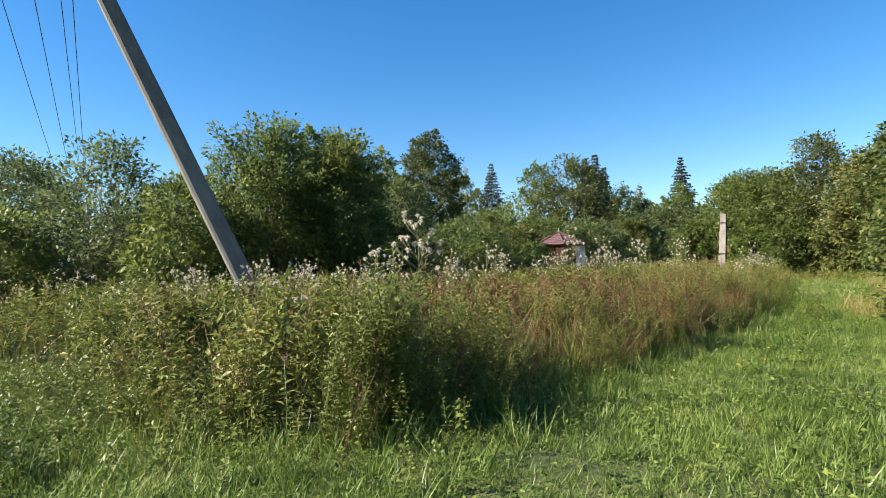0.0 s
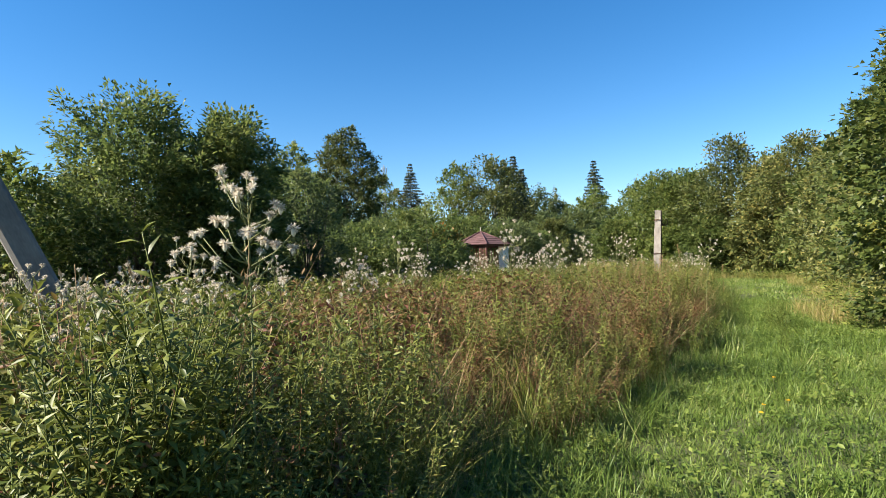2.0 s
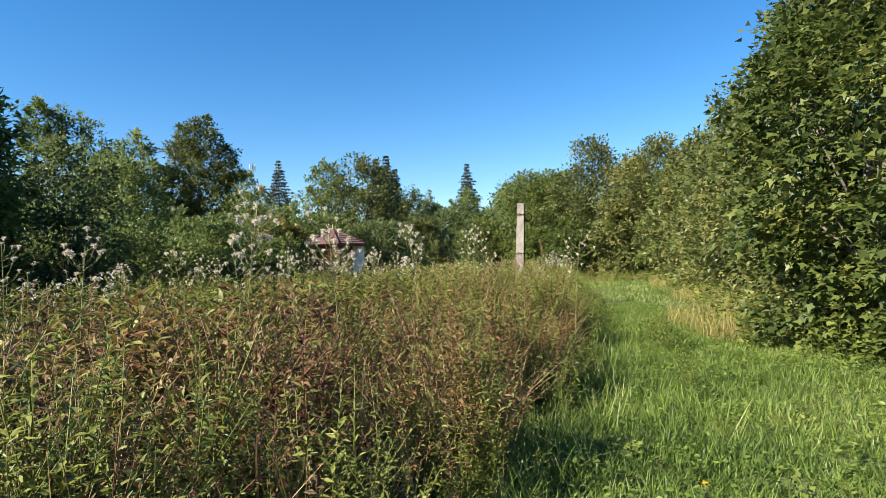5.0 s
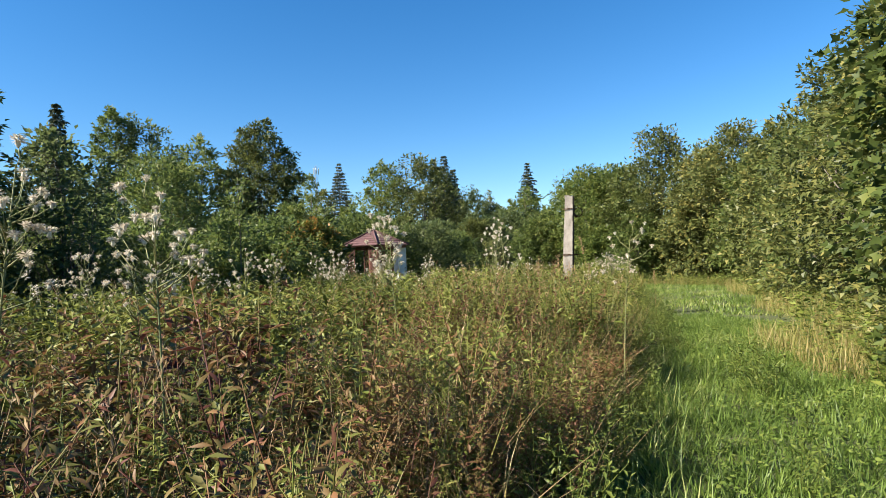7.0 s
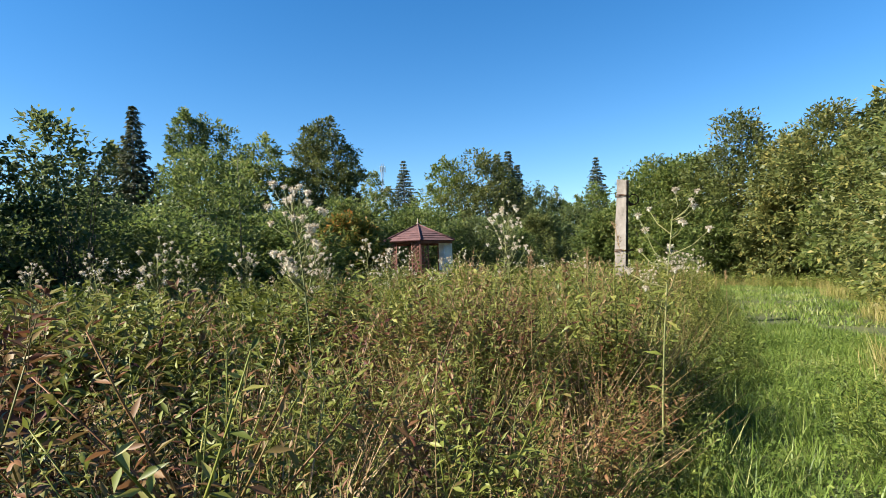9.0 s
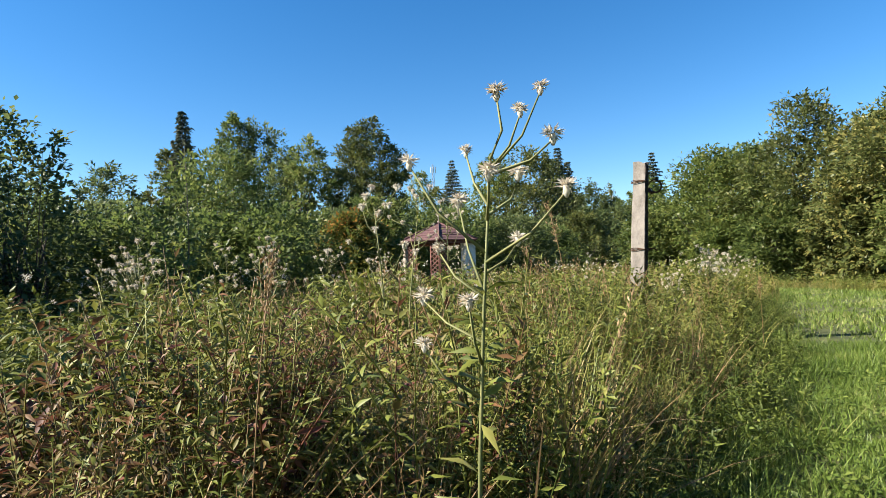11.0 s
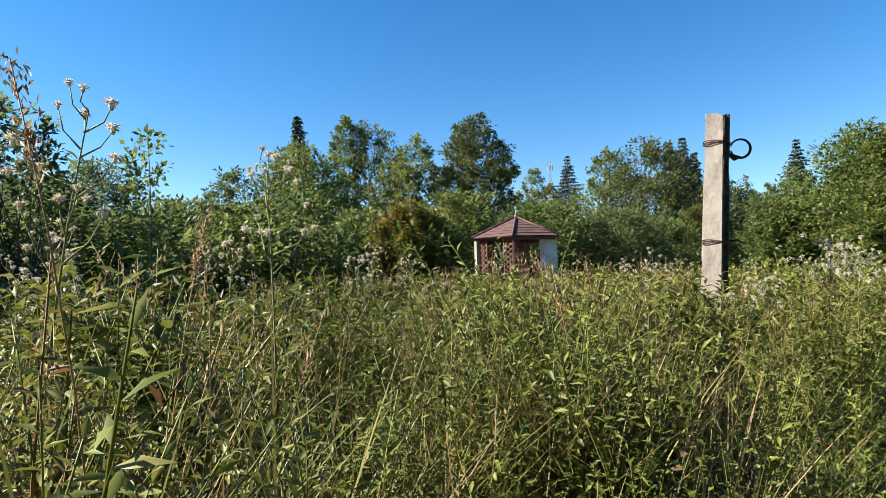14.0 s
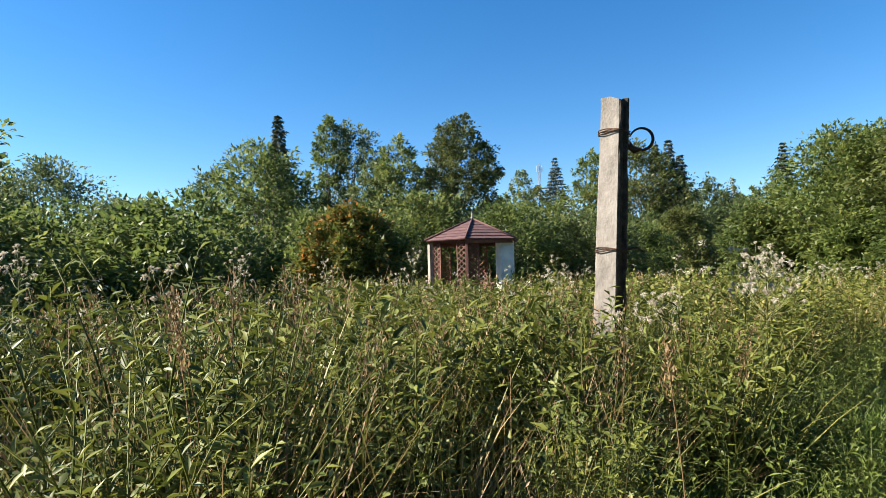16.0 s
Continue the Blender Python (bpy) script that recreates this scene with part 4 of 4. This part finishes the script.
def build_meadow():
    near_herbs = [bushy(1.0, 4, 30, 0.1, LANCE) for _ in range(2)] + [bushy(1.0, 5, 30, 0.072, SLIM) for _ in range(3)] + [herb(1.0, 50, 0.1, SLIM, 0.5, 0.1, 0, 0.5) for _ in range(2)]
    mid_herbs = [bushy(1.0, 4, 18, 0.155, SLIM) for _ in range(6)]
    far_herbs = [herb(1.0, 24, 0.17, SLIM, 0.4, 0.2, 1, 0.35) for _ in range(5)]
    broad = [herb(0.8, 26, 0.085, LEAF, 0.15, 0.1, 0, 0.4) for _ in range(4)]
    clumps = [grass_clump(14, 0.95, 0.10, 0.009) for _ in range(5)]
    mid_clumps = [grass_clump(12, 0.95, 0.16, 0.013, 0.9, 3) for _ in range(5)]
    far_clumps = [grass_clump(9, 1.0, 0.24, 0.024, 0.8, 3) for _ in range(4)]
    pans = [panicle(1.15) for _ in range(5)]

    def split(per, near, far_, keep=None):
        x, y = meadow_spots(per, near, far_)
        if keep is None:
            return x, y
        ok = rng.uniform(0, 1, len(x)) < keep(x, y)
        return x[ok], y[ok]

    rust = lambda x, y: np.clip(weight(x, y, RUST_SPOTS) * (0.45 + 0.9 * (noise2(x, y, 0.9, 8) > -0.05)) + 0.05 * (x + y < 22), 0, 0.85)
    green = lambda x, y: 1 - rust(x, y)
    lush = lambda x, y: np.clip(weight(x, y, LUSH_SPOTS) * 1.3, 0, 1)
    straw = lambda x, y: np.clip(weight(x, y, STRAW_SPOTS) + 0.04, 0, 1)
    herbs, willow = "tall leafy green meadow herbs", "willowherb turned rusty brown and red"
    grass, seed = "tall meadow grass, green fading to straw", "thin dry grass stalks with seed heads"
    for per, near, far_, kinds, lo, hi in ((48, 0, 2.6, near_herbs, 0.62, 1.10), (26, 2.6, 6, mid_herbs, 0.66, 1.14), (15, 6, 13, far_herbs, 0.72, 1.15), (5, 13, 40, far_herbs, 0.8, 1.2)):
        x, y = split(per, near, far_, lambda a, b: green(a, b) * np.where((a + b > 20.5) & (from_walk(a, b) < 6), 0.7, 1))
        plant_out("green_meadow_herbs", kinds, x, y, tall(x, y, lo, hi) * edge_low(x, y), M_HERB, herbs, "herbs", 0.15)
        x, y = split(per * 1.1, near, far_, rust)
        plant_out("rusty_willowherb", kinds, x, y, tall(x, y, lo, hi) * edge_low(x, y), M_RUST, willow, "herbs", 0.17)
    for per, near, far_, kinds in ((24, 0, 2.6, clumps), (16, 2.6, 6, mid_clumps), (9, 6, 13, far_clumps), (6, 13, 40, far_clumps)):
        x, y = split(per * (1.6 if near < 6 else 1), near, far_, lambda a, b: np.where(a + b > 20.5, 1.0, 0.12 if near < 6 else 0.3))
        plant_out("tall_meadow_grass", kinds, x, y, tall(x, y, 0.65, 1.1) * edge_low(x, y) * np.where(x + y > 21, 1.1, 1.0), M_GRASS, grass, "grass", 0.16)
    x, y = split(40, 0, 5.5, lush)
    plant_out("lush_weeds", broad, x, y, tall(x, y, 0.6, 0.95) * edge_low(x, y), M_LUSH, "bright green lush weeds", "weeds", 0.15)
    x, y = split(34, 0, 6, straw)
    plant_out("dry_straw_grass", clumps, x, y, tall(x, y, 0.7, 1.1) * edge_low(x, y), M_STRAW, "dry straw-coloured grass leaning over", "grass", 0.32)
    for per, near, far_ in ((10, 0, 6), (4, 6, 16)):
        x, y = split(per, near, far_, lambda a, b: np.where(a + b > 22, 1, 0.4))
        plant_out("grass_seed_stalks", pans, x, y, tall(x, y, 0.75, 1.12) * edge_low(x, y), M_STRAW, seed, "grass", 0.14)
    x, y = split(44, 0, 3.4, lambda a, b: np.where(border(a, b) < 1.3, 1, 0.35))
    plant_out("shaded_undergrowth", broad, x, y, tall(x, y, 0.4, 0.8) * edge_low(x, y), M_HERB, "low leafy undergrowth at the meadow's border", "undergrowth", 0.25)
    x, y = split(12, 0, 4, lambda a, b: np.clip(0.05 + rust(a, b), 0, 1))
    plant_out("withered_undergrowth", broad, x, y, tall(x, y, 0.5, 0.8), M_DEAD, "withered dark brown undergrowth", "undergrowth", 0.25)


build_meadow()


# ---- mown way ----
def build_turf():
    tufts = [grass_clump(16, 0.13, 0.11, 0.010, 0.9, 1, 0.7) for _ in range(5)]
    wide = [grass_clump(14, 0.17, 0.26, 0.026, 0.9, 1, 0.6) for _ in range(4)]
    clover = []
    for _ in range(4):
        m = 12
        a, q = rng.uniform(0, 2 * np.pi, m), rng.uniform(0, 0.09, m)
        p = np.stack((q * np.cos(a), q * np.sin(a), rng.uniform(0.02, 0.09, m)), 1)
        b = rng.uniform(0, 2 * np.pi, m)
        clover.append(scatter(LEAF, p, frames_of(np.stack((np.cos(b), np.sin(b), rng.normal(0, 0.2, m)), 1), np.array([[0, 0, 1.0]]) + rng.normal(0, 0.3, (m, 3))), rng.uniform(0.022, 0.042, m)))

    def lawn(n, x0, x1, y0, y1, near, far_):
        x, y = spots(n, x0, x1, y0, y1)
        d = np.min(np.hypot(x[:, None] - WALKED[None, :, 0], y[:, None] - WALKED[None, :, 1]), axis=1)
        ok = (border(x, y) < 0.4) & (past_line(FAR_SIDE, x, y) > -0.6) & (d >= near) & (d < far_)
        return x[ok], y[ok]

    x, y = lawn(48000, -5, 13.5, 2.2, 20, 0, 6.5)
    plant_out("mown_grass", tufts, x, y, rng.uniform(0.6, 1.3, len(x)) * (1.1 + 0.45 * noise2(x, y, 1.7, 31.0)), M_TURF, "short bright green mown grass", "grass", 0.3)
    x, y = lawn(8000, -4, 13, 2.2, 18, 0, 6.5)
    plant_out("clover_and_dandelion_leaves", clover, x, y, rng.uniform(0.7, 1.6, len(x)), M_CLOVER, "low clover and dandelion leaves in the turf", "weeds", 0.2)
    x, y = lawn(21000, -16, 28, 3, 42, 6.5, 50)
    plant_out("mown_grass", wide, x, y, rng.uniform(0.7, 1.2, len(x)), M_TURF, "short bright green mown grass", "grass", 0.3)
    # rougher margin that hangs over the way
    long_ = [grass_clump(14, 0.42, 0.14, 0.010, 1.3, 3, 0.5) for _ in range(4)]
    x, y = spots(90000, -14, 21, 3, 34)
    e = past_line(EDGE, x, y)
    ok = (np.abs(e - 0.02) < 0.3) & (rng.uniform(0, 1, len(x)) < 0.45)
    plant_out("margin_grass", long_, x[ok], y[ok], rng.uniform(0.4, 0.95, ok.sum()), M_TURF, "arching green grass along the meadow's border", "grass", 0.2)
    # long arching tussocks at the meadow's front
    tus = [grass_clump(46, 0.95, 0.09, 0.009, 1.5, 5, 0.35) for _ in range(4)]
    k = rng.uniform(0, 1, 46)
    x = -2.5 + 7.5 * k + rng.normal(0, 0.15, 46)
    y = np.interp(x, EDGE[:, 0], EDGE[:, 1]) + rng.normal(0.12, 0.2, 46)
    ok = from_walk(x, y) > 1.0
    plant_out("grass_tussocks", tus, x[ok], y[ok], rng.uniform(0.55, 1.0, ok.sum()), M_GRASS, "arching tussocks of long yellowing grass", "grass", 0.15)
    # tangled rough strip between meadow and mown way, and the weedy corner
    x, y = spots(42000, -9, 14, 2.5, 24)
    e = past_line(EDGE, x, y)
    ok = (e < 0.1) & (e > np.where(x < 4.2, -1.5, -0.8) + 0.5 * np.sin(x * 1.9)) & (rng.uniform(0, 1, len(x)) < 0.4) & (from_walk(x, y) > 0.5)
    plant_out("rough_grass", long_, x[ok], y[ok], rng.uniform(0.4, 0.95, ok.sum()), M_TURF, "tangled half-long grass beside the meadow", "grass", 0.35)
    x, y = spots(9000, -9, 5, 2.8, 8)
    e = past_line(EDGE, x, y)
    ok = (e < 0.6) & (e > -1.6) & (rng.uniform(0, 1, len(x)) < np.where(x > -2.6, 0.07, 0.42)) & (from_walk(x, y) > 0.7)
    plant_out("nettle_weeds", [bushy(0.6, 2, 14, 0.10, LEAF) for _ in range(4)], x[ok], y[ok], rng.uniform(0.3, 0.7, ok.sum()), M_LUSH, "bright green leafy weeds at the meadow's foot", "weeds", 0.2)
    # leafy tangle in clumps at the meadow's front
    x, y = spots(16000, -5, 12, 3.5, 22)
    e = past_line(EDGE, x, y)
    ok = (e < 0.4) & (e > -0.75) & (from_walk(x, y) > 0.6) & (rng.uniform(0, 1, len(x)) < np.clip(0.3 + 1.3 * noise2(x, y, 1.6, 21.0), 0.03, 0.8))
    x, y = x[ok], y[ok]
    plant_out("front_tangle", [bushy(0.7, 3, 18, 0.09, SLIM) for _ in range(5)], x, y, rng.uniform(0.35, 0.95, len(x)) * np.clip(0.6 + e[ok] * 0.5, 0.35, 1), M_HERB, "leafy green tangle spilling from the meadow", "herbs", 0.3)
    # low weeds in the shade under the meadow's border
    x, y = spots(9000, 5, 15, 10, 26)
    e = border(x, y)
    ok = (e < 0.3) & (e > -0.75 + 0.2 * np.sin(x * 2.7)) & (from_walk(x, y) > 0.45)
    plant_out("border_weeds", [bushy(0.55, 2, 14, 0.085, SLIM) for _ in range(4)], x[ok], y[ok], rng.uniform(0.4, 1.0, ok.sum()), M_LUSH, "low leafy weeds in the shade of the meadow's border", "weeds", 0.25)
    # tall pale grass on the hedge side
    side = [grass_clump(14, 0.7, 0.22, 0.009, 0.9, 2) for _ in range(4)]
    x, y = spots(40000, 8, 30, 8, 44)
    e = past_line(FAR_SIDE, x, y)
    ok = (e < 0.4 + 0.4 * np.sin(x * 1.3)) & (e > -1.8) & (y > 12.5) & (rng.uniform(0, 1, len(x)) < 0.6)
    plant_out("hedge_foot_grass", side, x[ok], y[ok], rng.uniform(0.4, 0.9, ok.sum()), M_GRASS, "pale tall grass at the foot of the hedge", "grass", 0.15)
    x, y = spots(9000, 8, 30, 5, 44)
    e = past_line(FAR_SIDE, x, y)
    ok = (e < 0.3) & (e > -2.5)
    plant_out("hedge_foot_weeds", [herb(0.5, 12, 0.13, LEAF, 0.2, 0.1, 0, 0.4) for _ in range(4)], x[ok], y[ok], rng.uniform(0.6, 1.3, ok.sum()), M_LUSH, "green weeds at the foot of the hedge", "weeds", 0.2)


build_turf()


# ---- thistles with seed fluff ----
def thistle(x, y, h, heads=16, spread=0.30, puff=1.0, label="tall thistle gone to white seed fluff"):
    t = thing("thistle", x, y, 0, rng.uniform(0, 360), label, "thistle", "thistles in the meadow")
    lean = rng.normal(0, 0.05, 2) * h
    at = lambda k: np.array([lean[0] * k * k, lean[1] * k * k, h * k])
    bits = [tube([at(k) for k in np.linspace(0, 0.93, 6)], 0.009 * (1 - 0.7 * np.linspace(0, 1, 6)), 5)]
    tips = []
    for i in range(heads):
        k = 0.93 if i == 0 else rng.uniform(0.62, 0.92)
        a = i * 2.4 + rng.normal(0, 0.3)
        b = at(k)
        reach = 0.02 if i == 0 else spread * rng.uniform(0.3, 1.0) * (1.25 - k) * 1.6
        tip = b + np.array([math.cos(a) * reach, math.sin(a) * reach, rng.uniform(0.10, 0.30) * (1.5 - k)])
        tips.append((tip, tube([b, (b + tip) / 2 + np.array([math.cos(a), math.sin(a), -0.4]) * 0.02, tip], [0.004, 0.003, 0.002], 4)))
    part("stem", join(bits), M_STEM, t)
    m = 26
    k = rng.uniform(0.12, 0.85, m)
    a = rng.uniform(0, 2 * np.pi, m)
    p = np.array([at(q) for q in k])
    ax = np.stack((np.cos(a), np.sin(a), rng.normal(0.25, 0.3, m)), 1)
    part("leaves", scatter(LANCE, p, frames_of(ax, np.array([[0, 0, 1.0]]) + rng.normal(0, 0.3, (m, 3))), 0.15 * (1.1 - 0.75 * k)), M_HERB, t)
    for tip, arm in tips:
        branch = part("branch", arm, M_STEM, t)
        ob = new("seed_head", HEADS[rng.integers(0, len(HEADS))])
        ob.parent = branch
        s = rng.uniform(0.75, 1.35) * puff
        ob.matrix_local = Matrix.Translation(tip) @ Matrix.Rotation(rng.uniform(0, 6), 4, "Z") @ Matrix.Diagonal((s, s, s, 1))
    return t


HEADS = []
for _ in range(5):
    v, f = fluff(0.0215, 80)
    v = v * np.array([1, 1, 0.75]) + np.array([0, 0, 0.012])
    c = tube([(0, 0, -0.012), (0, 0, -0.002), (0, 0, 0.012)], [0.003, 0.008, 0.006], 6)
    me = soup("seed_head", *join([(v, f), c]), M_FLUFF)
    HEADS.append(me)

for x, y, h, n in ((-0.1, 5.5, 1.95, 22), (-0.55, 6.3, 1.6, 14), (-2.4, 8.2, 1.55, 16), (-1.6, 7.2, 1.35, 14), (-3.2, 7.6, 1.4, 14), (0.2, 8.8, 1.5, 10), (0.9, 9.6, 1.75, 8), (-0.6, 10.2, 1.6, 14),
                   (1.2, 11.6, 1.75, 14), (0.4, 12.6, 1.7, 14), (2.6, 13.2, 1.6, 10), (3.3, 14.8, 1.7, 12), (-2.6, 10.8, 1.55, 16), (-4.2, 10.4, 1.5, 16), (-1.4, 9.0, 1.45, 14), (-3.6, 9.2, 1.4, 16),
                   (2.0, 16.5, 1.6, 14), (3.6, 17.5, 1.65, 16), (5.2, 17.0, 1.7, 14), (4.4, 20, 1.75, 16), (6.0, 21.5, 1.7, 16), (7.5, 24.0, 1.75, 16), (5.6, 25.5, 1.7, 14),
                   (11.3, 19.8, 1.5, 18), (11.8, 21.2, 1.6, 18), (10.2, 19.9, 1.0, 14), (12.4, 22.4, 1.55, 16), (9.8, 21.6, 1.5, 12), (2.5, 10.75, 2.05, 22), (3.25, 10.6, 1.85, 20), (4.78, 13.1, 1.88, 22), (6.72, 12.5, 1.72, 10), (6.45, 14.6, 1.88, 9), (6.9, 16.5, 2.05, 14), (6.5, 15.4, 2.1, 10),
                   (4.5, 17.6, 1.7, 14), (6.5, 19.3, 1.5, 10), (2.2, 19.5, 1.6, 16), (0.6, 18.0, 1.5, 16), (-1.0, 15.0, 1.5, 16), (-3.0, 14.0, 1.5, 16), (-2.0, 9.4, 1.5, 16), (-2.75, 10.2, 1.3, 14), (-3.1, 10.5, 1.35, 14), (-3.45, 10.4, 1.3, 14), (-2.6, 9.6, 1.25, 14), (-3.3, 9.7, 1.2, 12), (-2.9, 9.9, 1.45, 16), (-2.3, 10.6, 1.5, 14), (-1.2, 10.0, 1.4, 14), (-0.9, 8.1, 1.3, 14), (-1.9, 8.6, 1.35, 14), (0.6, 10.9, 1.5, 14), (1.9, 14.5, 1.65, 14), (4.4, 16.0, 1.65, 16), (5.4, 18.6, 1.65, 16), (10.6, 20.0, 1.15, 18), (11.4, 20.6, 1.55, 18)):
    thistle(x, y, h, int(n * 1.5), puff=1.15 if n >= 20 else 1.0)


def loose_heads():
    """Seed heads scattered through the far meadow, past counting."""
    x, y = meadow_spots(1.5, 5, 26)
    x, y = x[:330], y[:330]
    base = [herb(1.0, 5, 0.10, LANCE, 0.5, 0.4, 0, 0.6) for _ in range(3)]
    h = rng.uniform(1.1, 1.45, len(x))
    plant_out("thistle_stalks", base, x, y, h, M_HERB, "thistle stalks standing above the meadow", "thistle", 0.03)
    k = 5
    xx, yy, hh = np.repeat(x, k), np.repeat(y, k), np.repeat(h, k)
    p = np.stack((xx + rng.normal(0, 0.09, len(xx)), yy + rng.normal(0, 0.09, len(xx)), hh + rng.normal(-0.05, 0.08, len(xx))), 1)
    tp = fluff(0.034, 16)
    v, f = scatter(tp, p, spins(len(p)), rng.uniform(0.7, 1.3, len(p)))
    tagged(new("thistle_seed_fluff", soup("thistle_seed_fluff", v, f, M_FLUFF)), "pale tufts of thistle seed fluff", "thistle", kind="stuff")


loose_heads()


def dandelion(x, y, h=0.10):
    t = thing("dandelion", x, y, 0, rng.uniform(0, 360), "yellow dandelion flower in the mown grass", "flower", "dandelions in the grass")
    part("stalk", tube([(0, 0, 0), (0.005, 0, h * 0.6), (0, 0, h)], [0.003, 0.003, 0.003], 5), M_STEM, t)
    n = 34
    a, up = rng.uniform(0, 2 * np.pi, n), rng.uniform(0.05, 1.0, n)
    ax = np.stack((np.cos(a), np.sin(a), up), 1)
    part("flower", scatter(LANCE, np.tile([[0, 0, h]], (n, 1)), frames_of(ax, np.array([[0, 0, 1.0]]) + rng.normal(0, 0.2, (n, 3))), rng.uniform(0.018, 0.027, n)), M_YELLOW, t)


for x, y in ((4.257, 7.5), (3.95, 7.42), (4.85, 8.43), (3.75, 7.2)):
    dandelion(x, y)


def cocksfoot(x, y, h):
    """A tall grass with a dense clubbed head."""
    t = thing("cocksfoot_grass", x, y, 0, rng.uniform(0, 360), "tall ripe grass stalk with a dense brownish head", "grass", "ripe grass stalks beside the walk")
    k = np.linspace(0, 1, 7)
    bend = np.stack((0.10 * k ** 2.5, 0.03 * k ** 2, k), 1) * h
    part("stalk", tube(bend, 0.003 * (1 - 0.5 * k), 5), M_STRAW, t)
    m = 150
    q = rng.uniform(0, 1, m)
    kk = 0.87 + 0.13 * q
    w = 0.010 * (0.5 + np.abs(np.sin(q * 9.0)))
    p = np.stack((0.10 * kk ** 2.5, 0.03 * kk ** 2, kk), 1) * h + rng.normal(0, 1, (m, 3)) * w[:, None]
    part("seed_head", scatter(SLIM, p, frames_of(rng.normal(0, 0.45, (m, 3)) + (0.3, 0, 1), rng.normal(0, 1, (m, 3))), rng.uniform(0.012, 0.024, m)), M_STRAW, t, "brownish clubbed seed head")
    part("leaves", join([blade(0.5, 0.009, 0.25, 1.2, a, 5, (0, 0, z)) for a, z in ((0.4, 0.3), (2.6, 0.5), (4.4, 0.15))]), M_GRASS, t)


for x, y, h in ((7.55, 14.5, 1.72), (7.3, 14.95, 1.5), (6.1, 12.9, 1.45), (8.6, 16.4, 1.35), (9.9, 16.6, 1.2)):
    cocksfoot(x, y, h)


def knapweed(x, y, h):
    t = thing("knapweed", x, y, 0, rng.uniform(0, 360), "purple knapweed flower among the weeds", "flower")
    part("stem", tube([(0, 0, 0), (0.02, 0.01, h * 0.5), (0, 0, h)], [0.004, 0.003, 0.003], 5), M_STEM, t)
    n = 40
    a, up = rng.uniform(0, 2 * np.pi, n), rng.uniform(0.1, 1.3, n)
    part("flower", scatter(LANCE, np.tile([[0, 0, h]], (n, 1)), frames_of(np.stack((np.cos(a), np.sin(a), up), 1), np.array([[0, 0, 1.0]]) + rng.normal(0, 0.3, (n, 3))), rng.uniform(0.015, 0.026, n)), M_PURPLE, t)
    m = 8
    a = rng.uniform(0, 2 * np.pi, m)
    p = np.stack((np.zeros(m), np.zeros(m), np.linspace(0.15, 0.85, m) * h), 1)
    part("leaves", scatter(LANCE, p, frames_of(np.stack((np.cos(a), np.sin(a), np.full(m, 0.4)), 1), np.array([[0, 0, 1.0]]) + rng.normal(0, 0.2, (m, 3))), np.full(m, 0.1)), M_HERB, t)


knapweed(-1.08, 4.35, 0.76)
